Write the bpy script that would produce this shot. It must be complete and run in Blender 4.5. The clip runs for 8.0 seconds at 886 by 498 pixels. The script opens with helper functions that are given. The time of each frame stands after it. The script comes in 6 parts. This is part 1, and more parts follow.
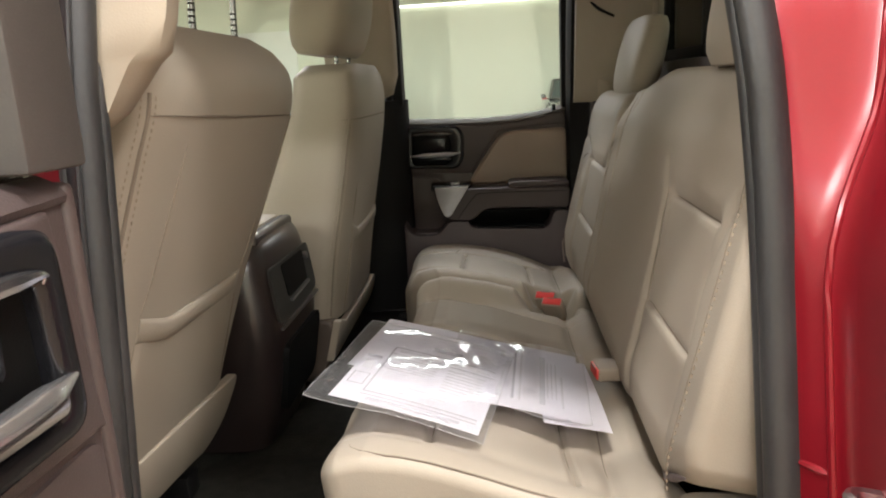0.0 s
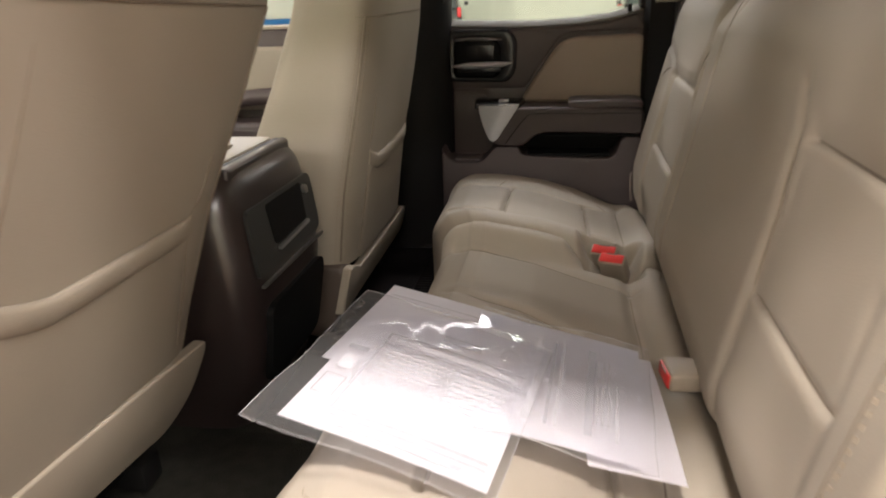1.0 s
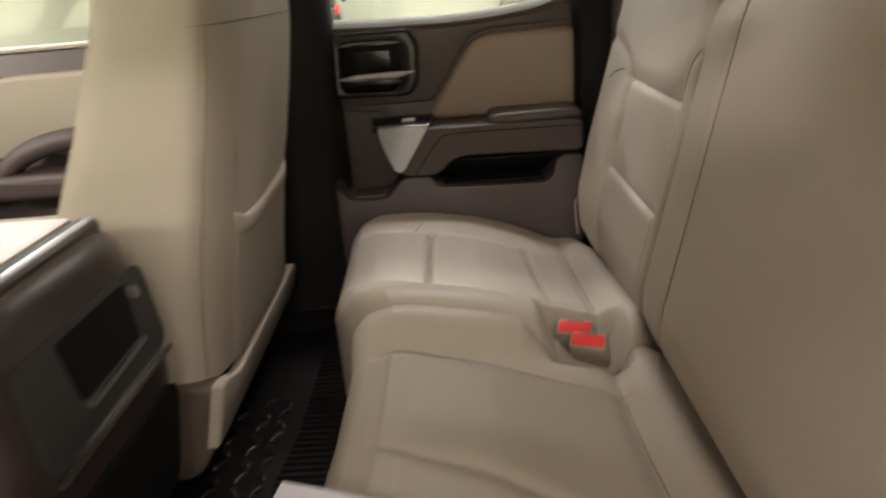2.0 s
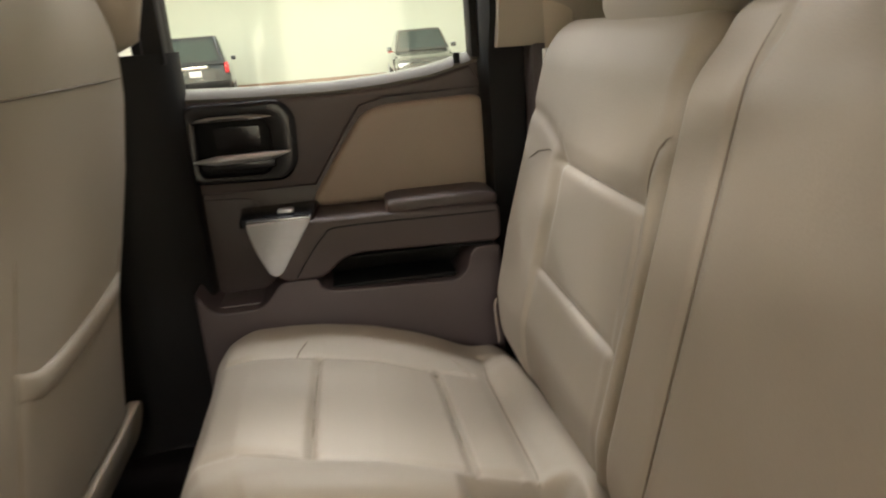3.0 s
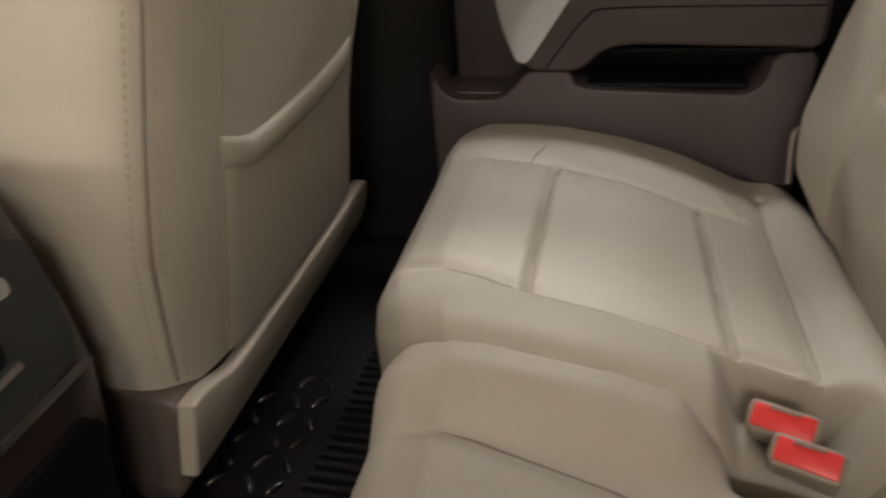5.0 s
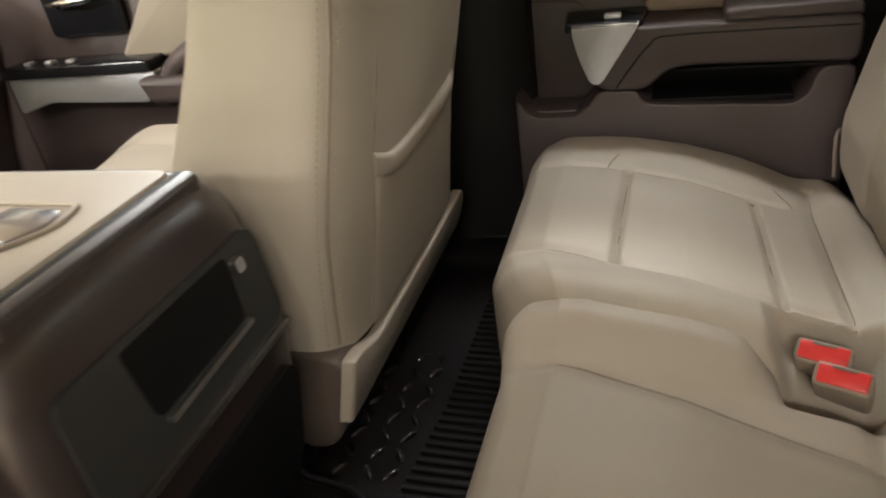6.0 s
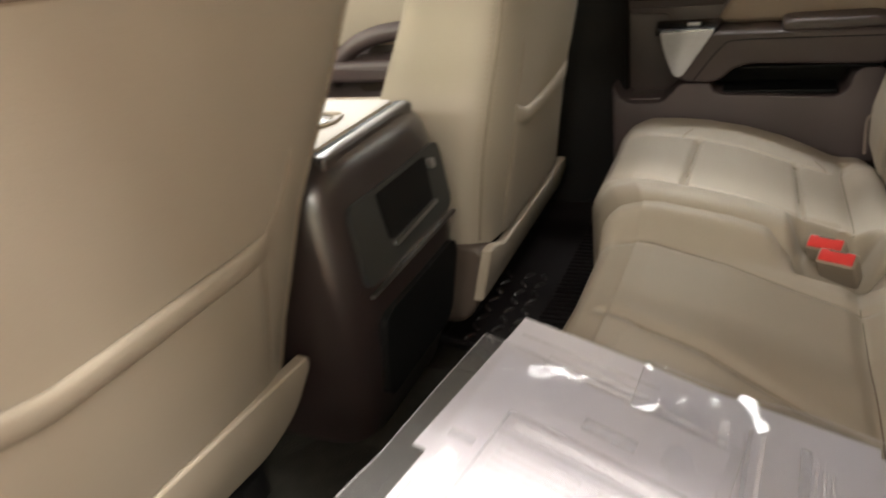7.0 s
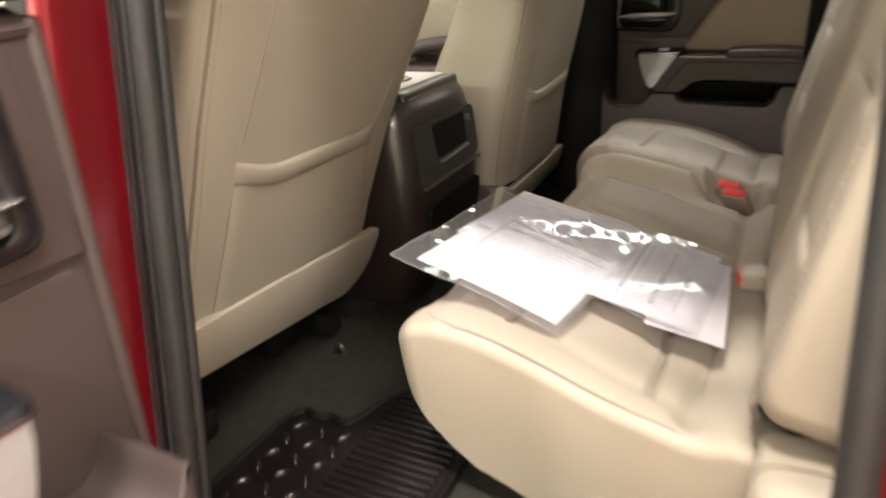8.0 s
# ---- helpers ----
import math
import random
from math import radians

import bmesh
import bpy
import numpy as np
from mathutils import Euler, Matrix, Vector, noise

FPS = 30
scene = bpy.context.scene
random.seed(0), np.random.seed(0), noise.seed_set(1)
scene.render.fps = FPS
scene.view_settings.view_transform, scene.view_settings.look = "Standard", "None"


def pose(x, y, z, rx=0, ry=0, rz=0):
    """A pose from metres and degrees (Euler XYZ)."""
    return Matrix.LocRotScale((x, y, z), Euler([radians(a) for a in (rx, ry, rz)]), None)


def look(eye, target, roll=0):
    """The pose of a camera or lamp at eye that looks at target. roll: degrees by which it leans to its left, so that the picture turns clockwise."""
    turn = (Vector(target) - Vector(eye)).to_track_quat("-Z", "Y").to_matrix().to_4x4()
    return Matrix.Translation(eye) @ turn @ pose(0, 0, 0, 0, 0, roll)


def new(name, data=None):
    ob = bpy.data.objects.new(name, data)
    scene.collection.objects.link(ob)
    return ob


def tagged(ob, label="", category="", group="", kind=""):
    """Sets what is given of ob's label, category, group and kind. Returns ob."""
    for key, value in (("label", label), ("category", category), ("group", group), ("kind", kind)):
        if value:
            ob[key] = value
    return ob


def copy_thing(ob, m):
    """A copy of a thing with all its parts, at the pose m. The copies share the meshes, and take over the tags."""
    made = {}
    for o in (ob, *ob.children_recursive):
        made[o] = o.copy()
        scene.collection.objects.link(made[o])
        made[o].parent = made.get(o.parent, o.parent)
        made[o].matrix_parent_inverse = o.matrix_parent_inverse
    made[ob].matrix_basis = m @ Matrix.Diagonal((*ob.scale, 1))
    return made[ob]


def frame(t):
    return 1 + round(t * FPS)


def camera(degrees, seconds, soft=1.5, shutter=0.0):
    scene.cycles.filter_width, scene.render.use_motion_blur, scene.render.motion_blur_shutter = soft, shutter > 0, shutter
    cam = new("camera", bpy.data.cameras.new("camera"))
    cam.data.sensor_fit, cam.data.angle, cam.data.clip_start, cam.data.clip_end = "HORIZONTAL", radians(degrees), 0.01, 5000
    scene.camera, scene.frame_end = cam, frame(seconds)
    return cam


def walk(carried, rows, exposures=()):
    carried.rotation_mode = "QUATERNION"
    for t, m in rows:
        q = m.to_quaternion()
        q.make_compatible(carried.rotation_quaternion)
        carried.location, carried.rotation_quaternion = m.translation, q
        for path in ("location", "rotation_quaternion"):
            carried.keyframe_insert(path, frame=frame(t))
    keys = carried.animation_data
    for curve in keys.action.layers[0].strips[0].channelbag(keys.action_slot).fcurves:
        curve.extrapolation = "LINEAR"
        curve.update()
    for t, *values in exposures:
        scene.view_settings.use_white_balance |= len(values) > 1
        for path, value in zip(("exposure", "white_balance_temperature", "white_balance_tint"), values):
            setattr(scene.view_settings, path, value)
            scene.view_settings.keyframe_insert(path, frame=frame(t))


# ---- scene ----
cam = camera(64.3, 8.0, soft=1.9, shutter=0.5)
PATH = [
    (0, (0.109, -1.459, 1.462), (-0.062, 0.481, 1.008), -3.1),
    (0.5, (0.101, -1.381, 1.454), (-0.034, 0.544, 0.928), -3.1),
    (1, (0.133, -1.109, 1.43), (-0.209, 0.738, 0.745), -2.4),
    (1.5, (0.103, -0.906, 1.416), (-0.251, 0.925, 0.693), -3.6),
    (1.7, (0.061, -0.808, 1.42), (-0.186, 1.043, 0.702), -4.2),
    (2.8, (0.069, -0.443, 1.422), (0.248, 1.434, 0.758), -5.3),
    (3, (0.084, -0.38, 1.424), (0.306, 1.515, 0.827), -4.7),
    (3.5, (0.107, -0.209, 1.437), (0.403, 1.669, 0.816), -1.1),
    (4, (0.114, -0.201, 1.395), (0.177, 1.567, 0.461), -0.6),
    (4.5, (0.09, -0.216, 1.373), (-0.14, 1.493, 0.361), -1.7),
    (5, (0.073, -0.212, 1.357), (-0.393, 1.426, 0.307), -5.1),
    (5.2, (0.062, -0.224, 1.361), (-0.472, 1.385, 0.299), -6.2),
    (6.3, (0.067, -0.503, 1.452), (-0.561, 1.139, 0.5), -9.3),
    (6.5, (0.07, -0.581, 1.461), (-0.56, 1.068, 0.521), -9.0),
    (7, (0.116, -0.815, 1.458), (-0.693, 0.783, 0.568), -8.0),
    (7.5, (0.21, -1.026, 1.457), (-0.754, 0.508, 0.608), -6.2),
    (8, (0.3, -1.342, 1.431), (-0.534, 0.307, 0.665), -3.6),
]
walk(cam, [(t, look(eye, target, roll)) for t, eye, target, roll in PATH], exposures=[(0.0, -0.15, 6150, 10), (0.6, -0.12, 6350, 12), (1.0, 0.0, 6400, 14), (1.5, 0.19, 6500, 12), (3.0, 0.53, 6450, 12), (3.6, 0.40, 6400, 18), (4.4, 0.33, 6450, 14), (5.2, 0.38, 6300, 13), (6.5, 0.45, 6500, 10), (7.4, 0.38, 6600, 10), (8.0, 0.25, 6500, 10)])

# ---- light ----
world = bpy.data.worlds.new("hall_air")
scene.world = world
world.use_nodes = True
world.node_tree.nodes["Background"].inputs[0].default_value = (0.9, 0.95, 1.0, 1)
world.node_tree.nodes["Background"].inputs[1].default_value = 0.05


def ceiling_lamp(x, y, z, sx, sy, watts, colour=(1.0, 0.95, 0.87)):
    data = bpy.data.lights.new("lamp", "AREA")
    data.shape, data.size, data.size_y, data.energy, data.color = "RECTANGLE", sx, sy, watts, colour
    ob = new("ceiling_lamp_glow", data)
    ob.location = (x, y, z)
    return ob


# added overhead fill: places and watts chosen to brighten parts of the cab
LAMPS = [(-4.6, -3.0, 220), (2.2, -2.1, 600), (8.6, -5.2, 640), (-3.2, -6.6, 320), (-8.0, -7.4, 3000), (0.5, -6.8, 650), (4.4, -6.6, 780), (-5.0, 1.0, 180), (4.6, 1.6, 40), (8.0, 4.2, 240),
         (0.3, 2.7, 330), (0.4, 4.7, 260), (-3.6, 5.6, 420), (-6.6, 8.6, 1100), (0.0, 11.0, 420), (6.5, 9.0, 380), (-6.0, 17.0, 470), (0.0, 18.0, 440), (6.5, 17.0, 470)]
for lx, ly, lw in LAMPS:
    ceiling_lamp(lx, ly, 5.28, 2.4, 0.6, lw * 0.55, (1.0, 0.95, 0.87) if ly < 0 else (0.97, 0.98, 0.96))
# the compact high-bay lamp over the open door
BAY = (-0.10, -2.0)
ceiling_lamp(BAY[0], BAY[1], 5.22, 0.42, 0.42, 300, (1.0, 0.93, 0.84))


# ---- materials ----
def material(name, colour, rough=0.5, metal=0.0, grain=0.0, grain_scale=300.0, bump=0.1, spread=0.0,
             spread_scale=6.0, coat=0.0, sheen=0.0, alpha=1.0, coat_rough=0.04, transmission=0.0, glow=0.0, specular=0.5, island=0.0,
             bump_far=0.0, bump_far_scale=20.0, rough_spread=0.0):
    m = bpy.data.materials.new(name)
    m.use_nodes = True
    nt = m.node_tree
    b = nt.nodes["Principled BSDF"]
    b.inputs["Base Color"].default_value = (*colour, 1)
    b.inputs["Roughness"].default_value = rough
    b.inputs["Metallic"].default_value = metal
    b.inputs["Coat Weight"].default_value = coat
    b.inputs["Coat Roughness"].default_value = coat_rough
    b.inputs["Sheen Weight"].default_value = sheen
    b.inputs["Transmission Weight"].default_value = transmission
    b.inputs["Alpha"].default_value = alpha
    b.inputs["Specular IOR Level"].default_value = specular
    if glow:
        b.inputs["Emission Color"].default_value = (*colour, 1)
        b.inputs["Emission Strength"].default_value = glow
    tc = nt.nodes.new("ShaderNodeTexCoord")
    if spread or grain:
        far = nt.nodes.new("ShaderNodeTexNoise")
        far.inputs["Scale"].default_value, far.inputs["Detail"].default_value = spread_scale, 5
        nt.links.new(tc.outputs["Object"], far.inputs["Vector"])
        near = nt.nodes.new("ShaderNodeTexNoise")
        near.inputs["Scale"].default_value, near.inputs["Detail"].default_value = grain_scale, 3
        nt.links.new(tc.outputs["Object"], near.inputs["Vector"])
        mix = nt.nodes.new("ShaderNodeMix")
        mix.data_type = "FLOAT"
        mix.inputs[0].default_value = 0.35
        nt.links.new(far.outputs["Fac"], mix.inputs[2])
        nt.links.new(near.outputs["Fac"], mix.inputs[3])
        ramp = nt.nodes.new("ShaderNodeValToRGB")
        lo = [c * (1 - spread) for c in colour]
        hi = [min(1, c * (1 + spread)) for c in colour]
        ramp.color_ramp.elements[0].position, ramp.color_ramp.elements[0].color = 0.3, (*lo, 1)
        ramp.color_ramp.elements[1].position, ramp.color_ramp.elements[1].color = 0.7, (*hi, 1)
        nt.links.new(mix.outputs[0], ramp.inputs[0])
        nt.links.new(ramp.outputs[0], b.inputs["Base Color"])
        if rough_spread:
            rr = nt.nodes.new("ShaderNodeMapRange")
            rr.inputs["To Min"].default_value, rr.inputs["To Max"].default_value = rough - rough_spread, rough + rough_spread
            nt.links.new(far.outputs["Fac"], rr.inputs["Value"])
            nt.links.new(rr.outputs[0], b.inputs["Roughness"])
        if grain:
            vor = nt.nodes.new("ShaderNodeTexVoronoi")
            vor.inputs["Scale"].default_value = grain_scale
            nt.links.new(tc.outputs["Object"], vor.inputs["Vector"])
            bp = nt.nodes.new("ShaderNodeBump")
            bp.inputs["Strength"].default_value, bp.inputs["Distance"].default_value = bump, grain
            nt.links.new(vor.outputs["Distance"], bp.inputs["Height"])
            last = bp
            if bump_far:
                wr = nt.nodes.new("ShaderNodeTexNoise")
                wr.inputs["Scale"].default_value, wr.inputs["Detail"].default_value = bump_far_scale, 2
                nt.links.new(tc.outputs["Object"], wr.inputs["Vector"])
                b2 = nt.nodes.new("ShaderNodeBump")
                b2.inputs["Strength"].default_value, b2.inputs["Distance"].default_value = 0.6, bump_far
                nt.links.new(wr.outputs["Fac"], b2.inputs["Height"])
                nt.links.new(bp.outputs[0], b2.inputs["Normal"])
                last = b2
            nt.links.new(last.outputs[0], b.inputs["Normal"])
    return m


LEATHER = material("beige_leather", (0.305, 0.266, 0.217), 0.54, grain=0.0006, grain_scale=420, bump=0.25, spread=0.05, spread_scale=5, bump_far=0.0016, bump_far_scale=9, rough_spread=0.08, specular=0.35)
LEATHER_PLAIN = material("beige_vinyl", (0.36, 0.312, 0.249), 0.48, grain=0.0005, grain_scale=500, bump=0.2, spread=0.05, rough_spread=0.06)
# seam thread, dark enough to carry the shade of its groove too
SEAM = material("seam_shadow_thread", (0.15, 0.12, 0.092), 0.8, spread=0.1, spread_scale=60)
# darkened leather tone: shade of creases and corner seams as colour
CREASE_SHADE = material("leather_crease_shade", (0.19, 0.155, 0.12), 0.7, spread=0.06, spread_scale=60)
THREAD = material("stitch_thread", (0.27, 0.22, 0.165), 0.7, spread=0.08, spread_scale=200)
COCOA = material("cocoa_plastic", (0.062, 0.045, 0.043), 0.48, grain=0.0005, grain_scale=600, bump=0.3, spread=0.12, rough_spread=0.08)
COCOA_SOFT = material("cocoa_soft_vinyl", (0.052, 0.037, 0.036), 0.52, grain=0.0006, grain_scale=450, bump=0.35, spread=0.12)
BROWN_PAD = material("brown_armrest_vinyl", (0.29, 0.225, 0.18), 0.5, grain=0.0006, grain_scale=450, bump=0.3, spread=0.08)
BLACK = material("black_plastic", (0.007, 0.0065, 0.0065), 0.6, specular=0.2, grain=0.0004, grain_scale=500, bump=0.25, spread=0.2)
GLOSS = material("gloss_black_plastic", (0.010, 0.010, 0.012), 0.22, spread=0.1, coat=0.0, specular=0.35)
RUBBER = material("black_rubber_seal", (0.021, 0.021, 0.022), 0.50, grain=0.0006, grain_scale=160, bump=0.3, spread=0.25, spread_scale=12, rough_spread=0.12)
MAT = material("brown_rubber_mat", (0.0060, 0.0044, 0.0045), 0.5, specular=0.18, grain=0.0006, grain_scale=220, bump=0.3, spread=0.25, spread_scale=9, rough_spread=0.1)
CARPET = material("dark_carpet", (0.024, 0.023, 0.019), 0.88, specular=0.10, grain=0.003, grain_scale=420, bump=0.8, spread=0.3, spread_scale=40)
SILVER = material("satin_silver_trim", (0.60, 0.61, 0.65), 0.34, metal=0.55, spread=0.04, spread_scale=120)
CHROME = material("chrome", (0.86, 0.86, 0.87), 0.08, metal=1.0, spread=0.02)
# near door's lever only: toned between silver and steel for the lamps' glare
LEVER = material("near_lever_chrome", (0.66, 0.66, 0.68), 0.24, metal=0.94, spread=0.05, spread_scale=80)
STEEL = material("bare_steel", (0.55, 0.55, 0.56), 0.3, metal=1.0, spread=0.08, spread_scale=60)
RED = material("red_body_paint", (0.23, 0.004, 0.013), 0.46, metal=0.5, coat=0.7, coat_rough=0.22, spread=0.05, spread_scale=3, specular=0.35, rough_spread=0.05)
CONSOLE_SKIN = material("satin_brown_console", (0.020, 0.0135, 0.0128), 0.36, grain=0.0006, grain_scale=450, bump=0.2, spread=0.12, rough_spread=0.06, coat=0.6, coat_rough=0.24)
# near-black for hollows: the shade inside them is put into the colour
HOLLOW_SHADE = material("deep_black_plastic", (0.0045, 0.0045, 0.0045), 0.65, specular=0.15, grain=0.0004, grain_scale=500, bump=0.2, spread=0.2)
CHARCOAL = material("charcoal_plastic", (0.022, 0.023, 0.022), 0.42, grain=0.0004, grain_scale=500, bump=0.2, spread=0.1)
RED_BUTTON = material("red_buckle_button", (0.58, 0.032, 0.028), 0.42, spread=0.04, spread_scale=80)
PAPER = material("white_paper", (0.74, 0.72, 0.775), 0.8, spread=0.02, spread_scale=20, grain=0.0003, grain_scale=300, bump=0.1)
INK = material("grey_print", (0.36, 0.35, 0.385), 0.8, spread=0.15, spread_scale=300)
INK_PALE = material("pale_grey_print", (0.53, 0.515, 0.55), 0.8, spread=0.15, spread_scale=300)
CLOTH = material("headliner_cloth", (0.42, 0.38, 0.31), 0.9, grain=0.001, grain_scale=700, bump=0.3, spread=0.05)
BELT = material("beige_seat_belt_web", (0.42, 0.35, 0.27), 0.7, grain=0.0006, grain_scale=800, bump=0.4, spread=0.06)
WALL = material("cream_wall_paint", (0.73, 0.77, 0.66), 0.7, grain=0.001, grain_scale=60, bump=0.1, spread=0.03, spread_scale=0.6)
HALL_FLOOR = material("brown_floor_tile", (0.33, 0.21, 0.14), 0.35, grain=0.001, grain_scale=40, bump=0.1, spread=0.12, spread_scale=1.2, rough_spread=0.1)
CEIL = material("white_ceiling", (0.75, 0.75, 0.72), 0.9, spread=0.03, spread_scale=0.7)
LAMP_GLASS = material("lamp_diffuser", (1.0, 0.94, 0.82), 0.4, glow=3.5)
DARK_CAR = material("charcoal_car_paint", (0.035, 0.042, 0.045), 0.25, coat=1.0, spread=0.05)
GREY_CAR = material("grey_car_paint", (0.09, 0.095, 0.09), 0.25, metal=0.3, coat=1.0, spread=0.05)
TAIL = material("red_tail_lamp", (0.65, 0.02, 0.03), 0.2, coat=0.5, spread=0.05)
PLATE = material("white_plate", (0.8, 0.8, 0.8), 0.4, spread=0.03)
LENS = material("clear_lamp_lens", (0.75, 0.77, 0.78), 0.12, metal=0.3, spread=0.1, spread_scale=30)
CAR_GLASS = material("tinted_car_glass", (0.05, 0.07, 0.065), 0.06, coat=0.6, spread=0.15, spread_scale=2)
BLUE = material("blue_banner_edge", (0.03, 0.22, 0.62), 0.5, spread=0.05)
POSTER = material("white_banner", (0.82, 0.84, 0.82), 0.5, spread=0.03)
POSTER_RED = material("red_banner_mark", (0.75, 0.05, 0.06), 0.5, spread=0.05)


DARK_CHROME = material("dark_chrome", (0.34, 0.34, 0.36), 0.2, metal=0.95, spread=0.05)
DOOR_FRAME = material("grey_brown_door_frame", (0.065, 0.059, 0.056), 0.5, grain=0.0005, grain_scale=500, bump=0.2, spread=0.1)
BUCKLE = material("beige_buckle_plastic", (0.26, 0.215, 0.17), 0.45, grain=0.0004, grain_scale=500, bump=0.15, spread=0.06)
# trim beige darkened to offset the strong light on the near pillar
PILLAR = material("dimmed_beige_pillar_plastic", (0.29, 0.25, 0.195), 0.6, grain=0.0005, grain_scale=500, bump=0.25, spread=0.05, specular=0.3)
# same beige taken down further where far-side lamps strike the sill
SILL = material("dimmed_beige_sill_vinyl", (0.10, 0.088, 0.07), 0.65, grain=0.0005, grain_scale=500, bump=0.2, spread=0.06)
HINGE = material("dark_brown_hinge_plastic", (0.085, 0.065, 0.053), 0.45, grain=0.0005, grain_scale=500, bump=0.2, spread=0.08)
TAUPE = material("taupe_plastic", (0.15, 0.118, 0.098), 0.5, grain=0.0005, grain_scale=500, bump=0.25, spread=0.06)


def glass(name, colour, alpha, rough=0.03, haze_sheen=0.0):
    m = bpy.data.materials.new(name)
    m.use_nodes = True
    nt = m.node_tree
    out = nt.nodes["Material Output"]
    nt.nodes.remove(nt.nodes["Principled BSDF"])
    tr = nt.nodes.new("ShaderNodeBsdfTransparent")
    tr.inputs[0].default_value = (*colour, 1)
    gl = nt.nodes.new("ShaderNodeBsdfGlossy")
    gl.inputs["Roughness"].default_value = rough
    fr = nt.nodes.new("ShaderNodeFresnel")
    fr.inputs[0].default_value = 1.45
    mul = nt.nodes.new("ShaderNodeMath")
    mul.operation = "MULTIPLY"
    mul.inputs[1].default_value = alpha
    nt.links.new(fr.outputs[0], mul.inputs[0])
    mx = nt.nodes.new("ShaderNodeMixShader")
    nt.links.new(mul.outputs[0], mx.inputs[0])
    nt.links.new(tr.outputs[0], mx.inputs[1])
    nt.links.new(gl.outputs[0], mx.inputs[2])
    last = mx
    # white diffuse: the film's haze, plus ceiling reflections painted pale
    if haze_sheen:
        df = nt.nodes.new("ShaderNodeBsdfDiffuse")
        df.inputs[0].default_value = (0.9, 0.9, 0.92, 1)
        last = nt.nodes.new("ShaderNodeMixShader")
        last.inputs[0].default_value = haze_sheen
        nt.links.new(mx.outputs[0], last.inputs[1])
        nt.links.new(df.outputs[0], last.inputs[2])
    nt.links.new(last.outputs[0], out.inputs[0])
    return m


GLASS = glass("window_glass", (0.93, 0.97, 0.93), 1.0)
TINTED = glass("tinted_rear_glass", (0.74, 0.79, 0.74), 1.0)
SLEEVE = glass("clear_plastic_sleeve", (0.97, 0.97, 0.98), 0.9, 0.07, 0.05)


# ---- mesh helpers ----
def link(name, bm, mat, smooth=True):
    me = bpy.data.meshes.new(name)
    bmesh.ops.recalc_face_normals(bm, faces=bm.faces)
    for f in bm.faces:
        f.smooth = smooth and len(f.verts) <= 6
    bm.to_mesh(me)
    bm.free()
    me.materials.append(mat)
    return new(name, me)


def soft(ob, angle=40):
    """Smooth shading with hard edges past the angle."""
    ob.data.set_sharp_from_angle(angle=radians(angle))
    return ob


def thing(name, at, label, category, group="", kind=""):
    ob = new(name)
    ob.empty_display_size = 0.05
    ob.matrix_basis = Matrix.Translation(at)
    return tagged(ob, label, category, group, kind)


def world_of(ob):
    m = ob.matrix_basis
    while ob.parent:
        m = ob.parent.matrix_basis @ ob.matrix_parent_inverse @ m if ob.parent else m
        ob = ob.parent
    return m


def part(name, bm, mat, parent, label="", smooth=True, angle=40):
    ob = link(name, bm, mat, smooth)
    if smooth:
        soft(ob, angle)
    ob.parent = parent
    ob.matrix_parent_inverse = world_of(parent).inverted()
    return tagged(ob, label)


def box(bm, x0, x1, y0, y1, z0, z1, bevel=0.0, seg=2, m=None):
    r = bmesh.ops.create_cube(bm, size=1)
    vs = r["verts"]
    for v in vs:
        v.co = Vector(((x0 + x1) / 2 + v.co.x * (x1 - x0), (y0 + y1) / 2 + v.co.y * (y1 - y0), (z0 + z1) / 2 + v.co.z * (z1 - z0)))
    if bevel:
        es = list({e for v in vs for e in v.link_edges})
        g = bmesh.ops.bevel(bm, geom=es, offset=bevel, segments=seg, profile=0.5, affect="EDGES", clamp_overlap=True)
        vs = list({v for f in g["faces"] for v in f.verts} | {v for v in vs if v.is_valid})
    if m:
        bmesh.ops.transform(bm, matrix=m, verts=[v for v in vs if v.is_valid])
    return bm


def boxed(*a, **k):
    return box(bmesh.new(), *a, **k)


def resample(pts, n):
    p = np.array(pts, float)
    d = np.concatenate([[0], np.cumsum(np.linalg.norm(np.diff(p, axis=0), axis=1))])
    s = np.linspace(0, d[-1], n)
    return np.stack([np.interp(s, d, p[:, i]) for i in range(p.shape[1])], 1)


def curve_pts(pts, n=40):
    """Points of a smooth curve through pts."""
    p = [Vector(q) for q in pts]
    if len(p) < 3:
        return [tuple(q) for q in resample(pts, n)]
    out = []
    q = [p[0] * 2 - p[1]] + p + [p[-1] * 2 - p[-2]]
    for i in range(1, len(q) - 2):
        for k in range(12):
            t = k / 12
            a, b, c, d = q[i - 1], q[i], q[i + 1], q[i + 2]
            out.append(0.5 * (2 * b + (c - a) * t + (2 * a - 5 * b + 4 * c - d) * t * t + (3 * b - a - 3 * c + d) * t ** 3))
    out.append(p[-1])
    return [tuple(v) for v in resample([tuple(v) for v in out], n)]


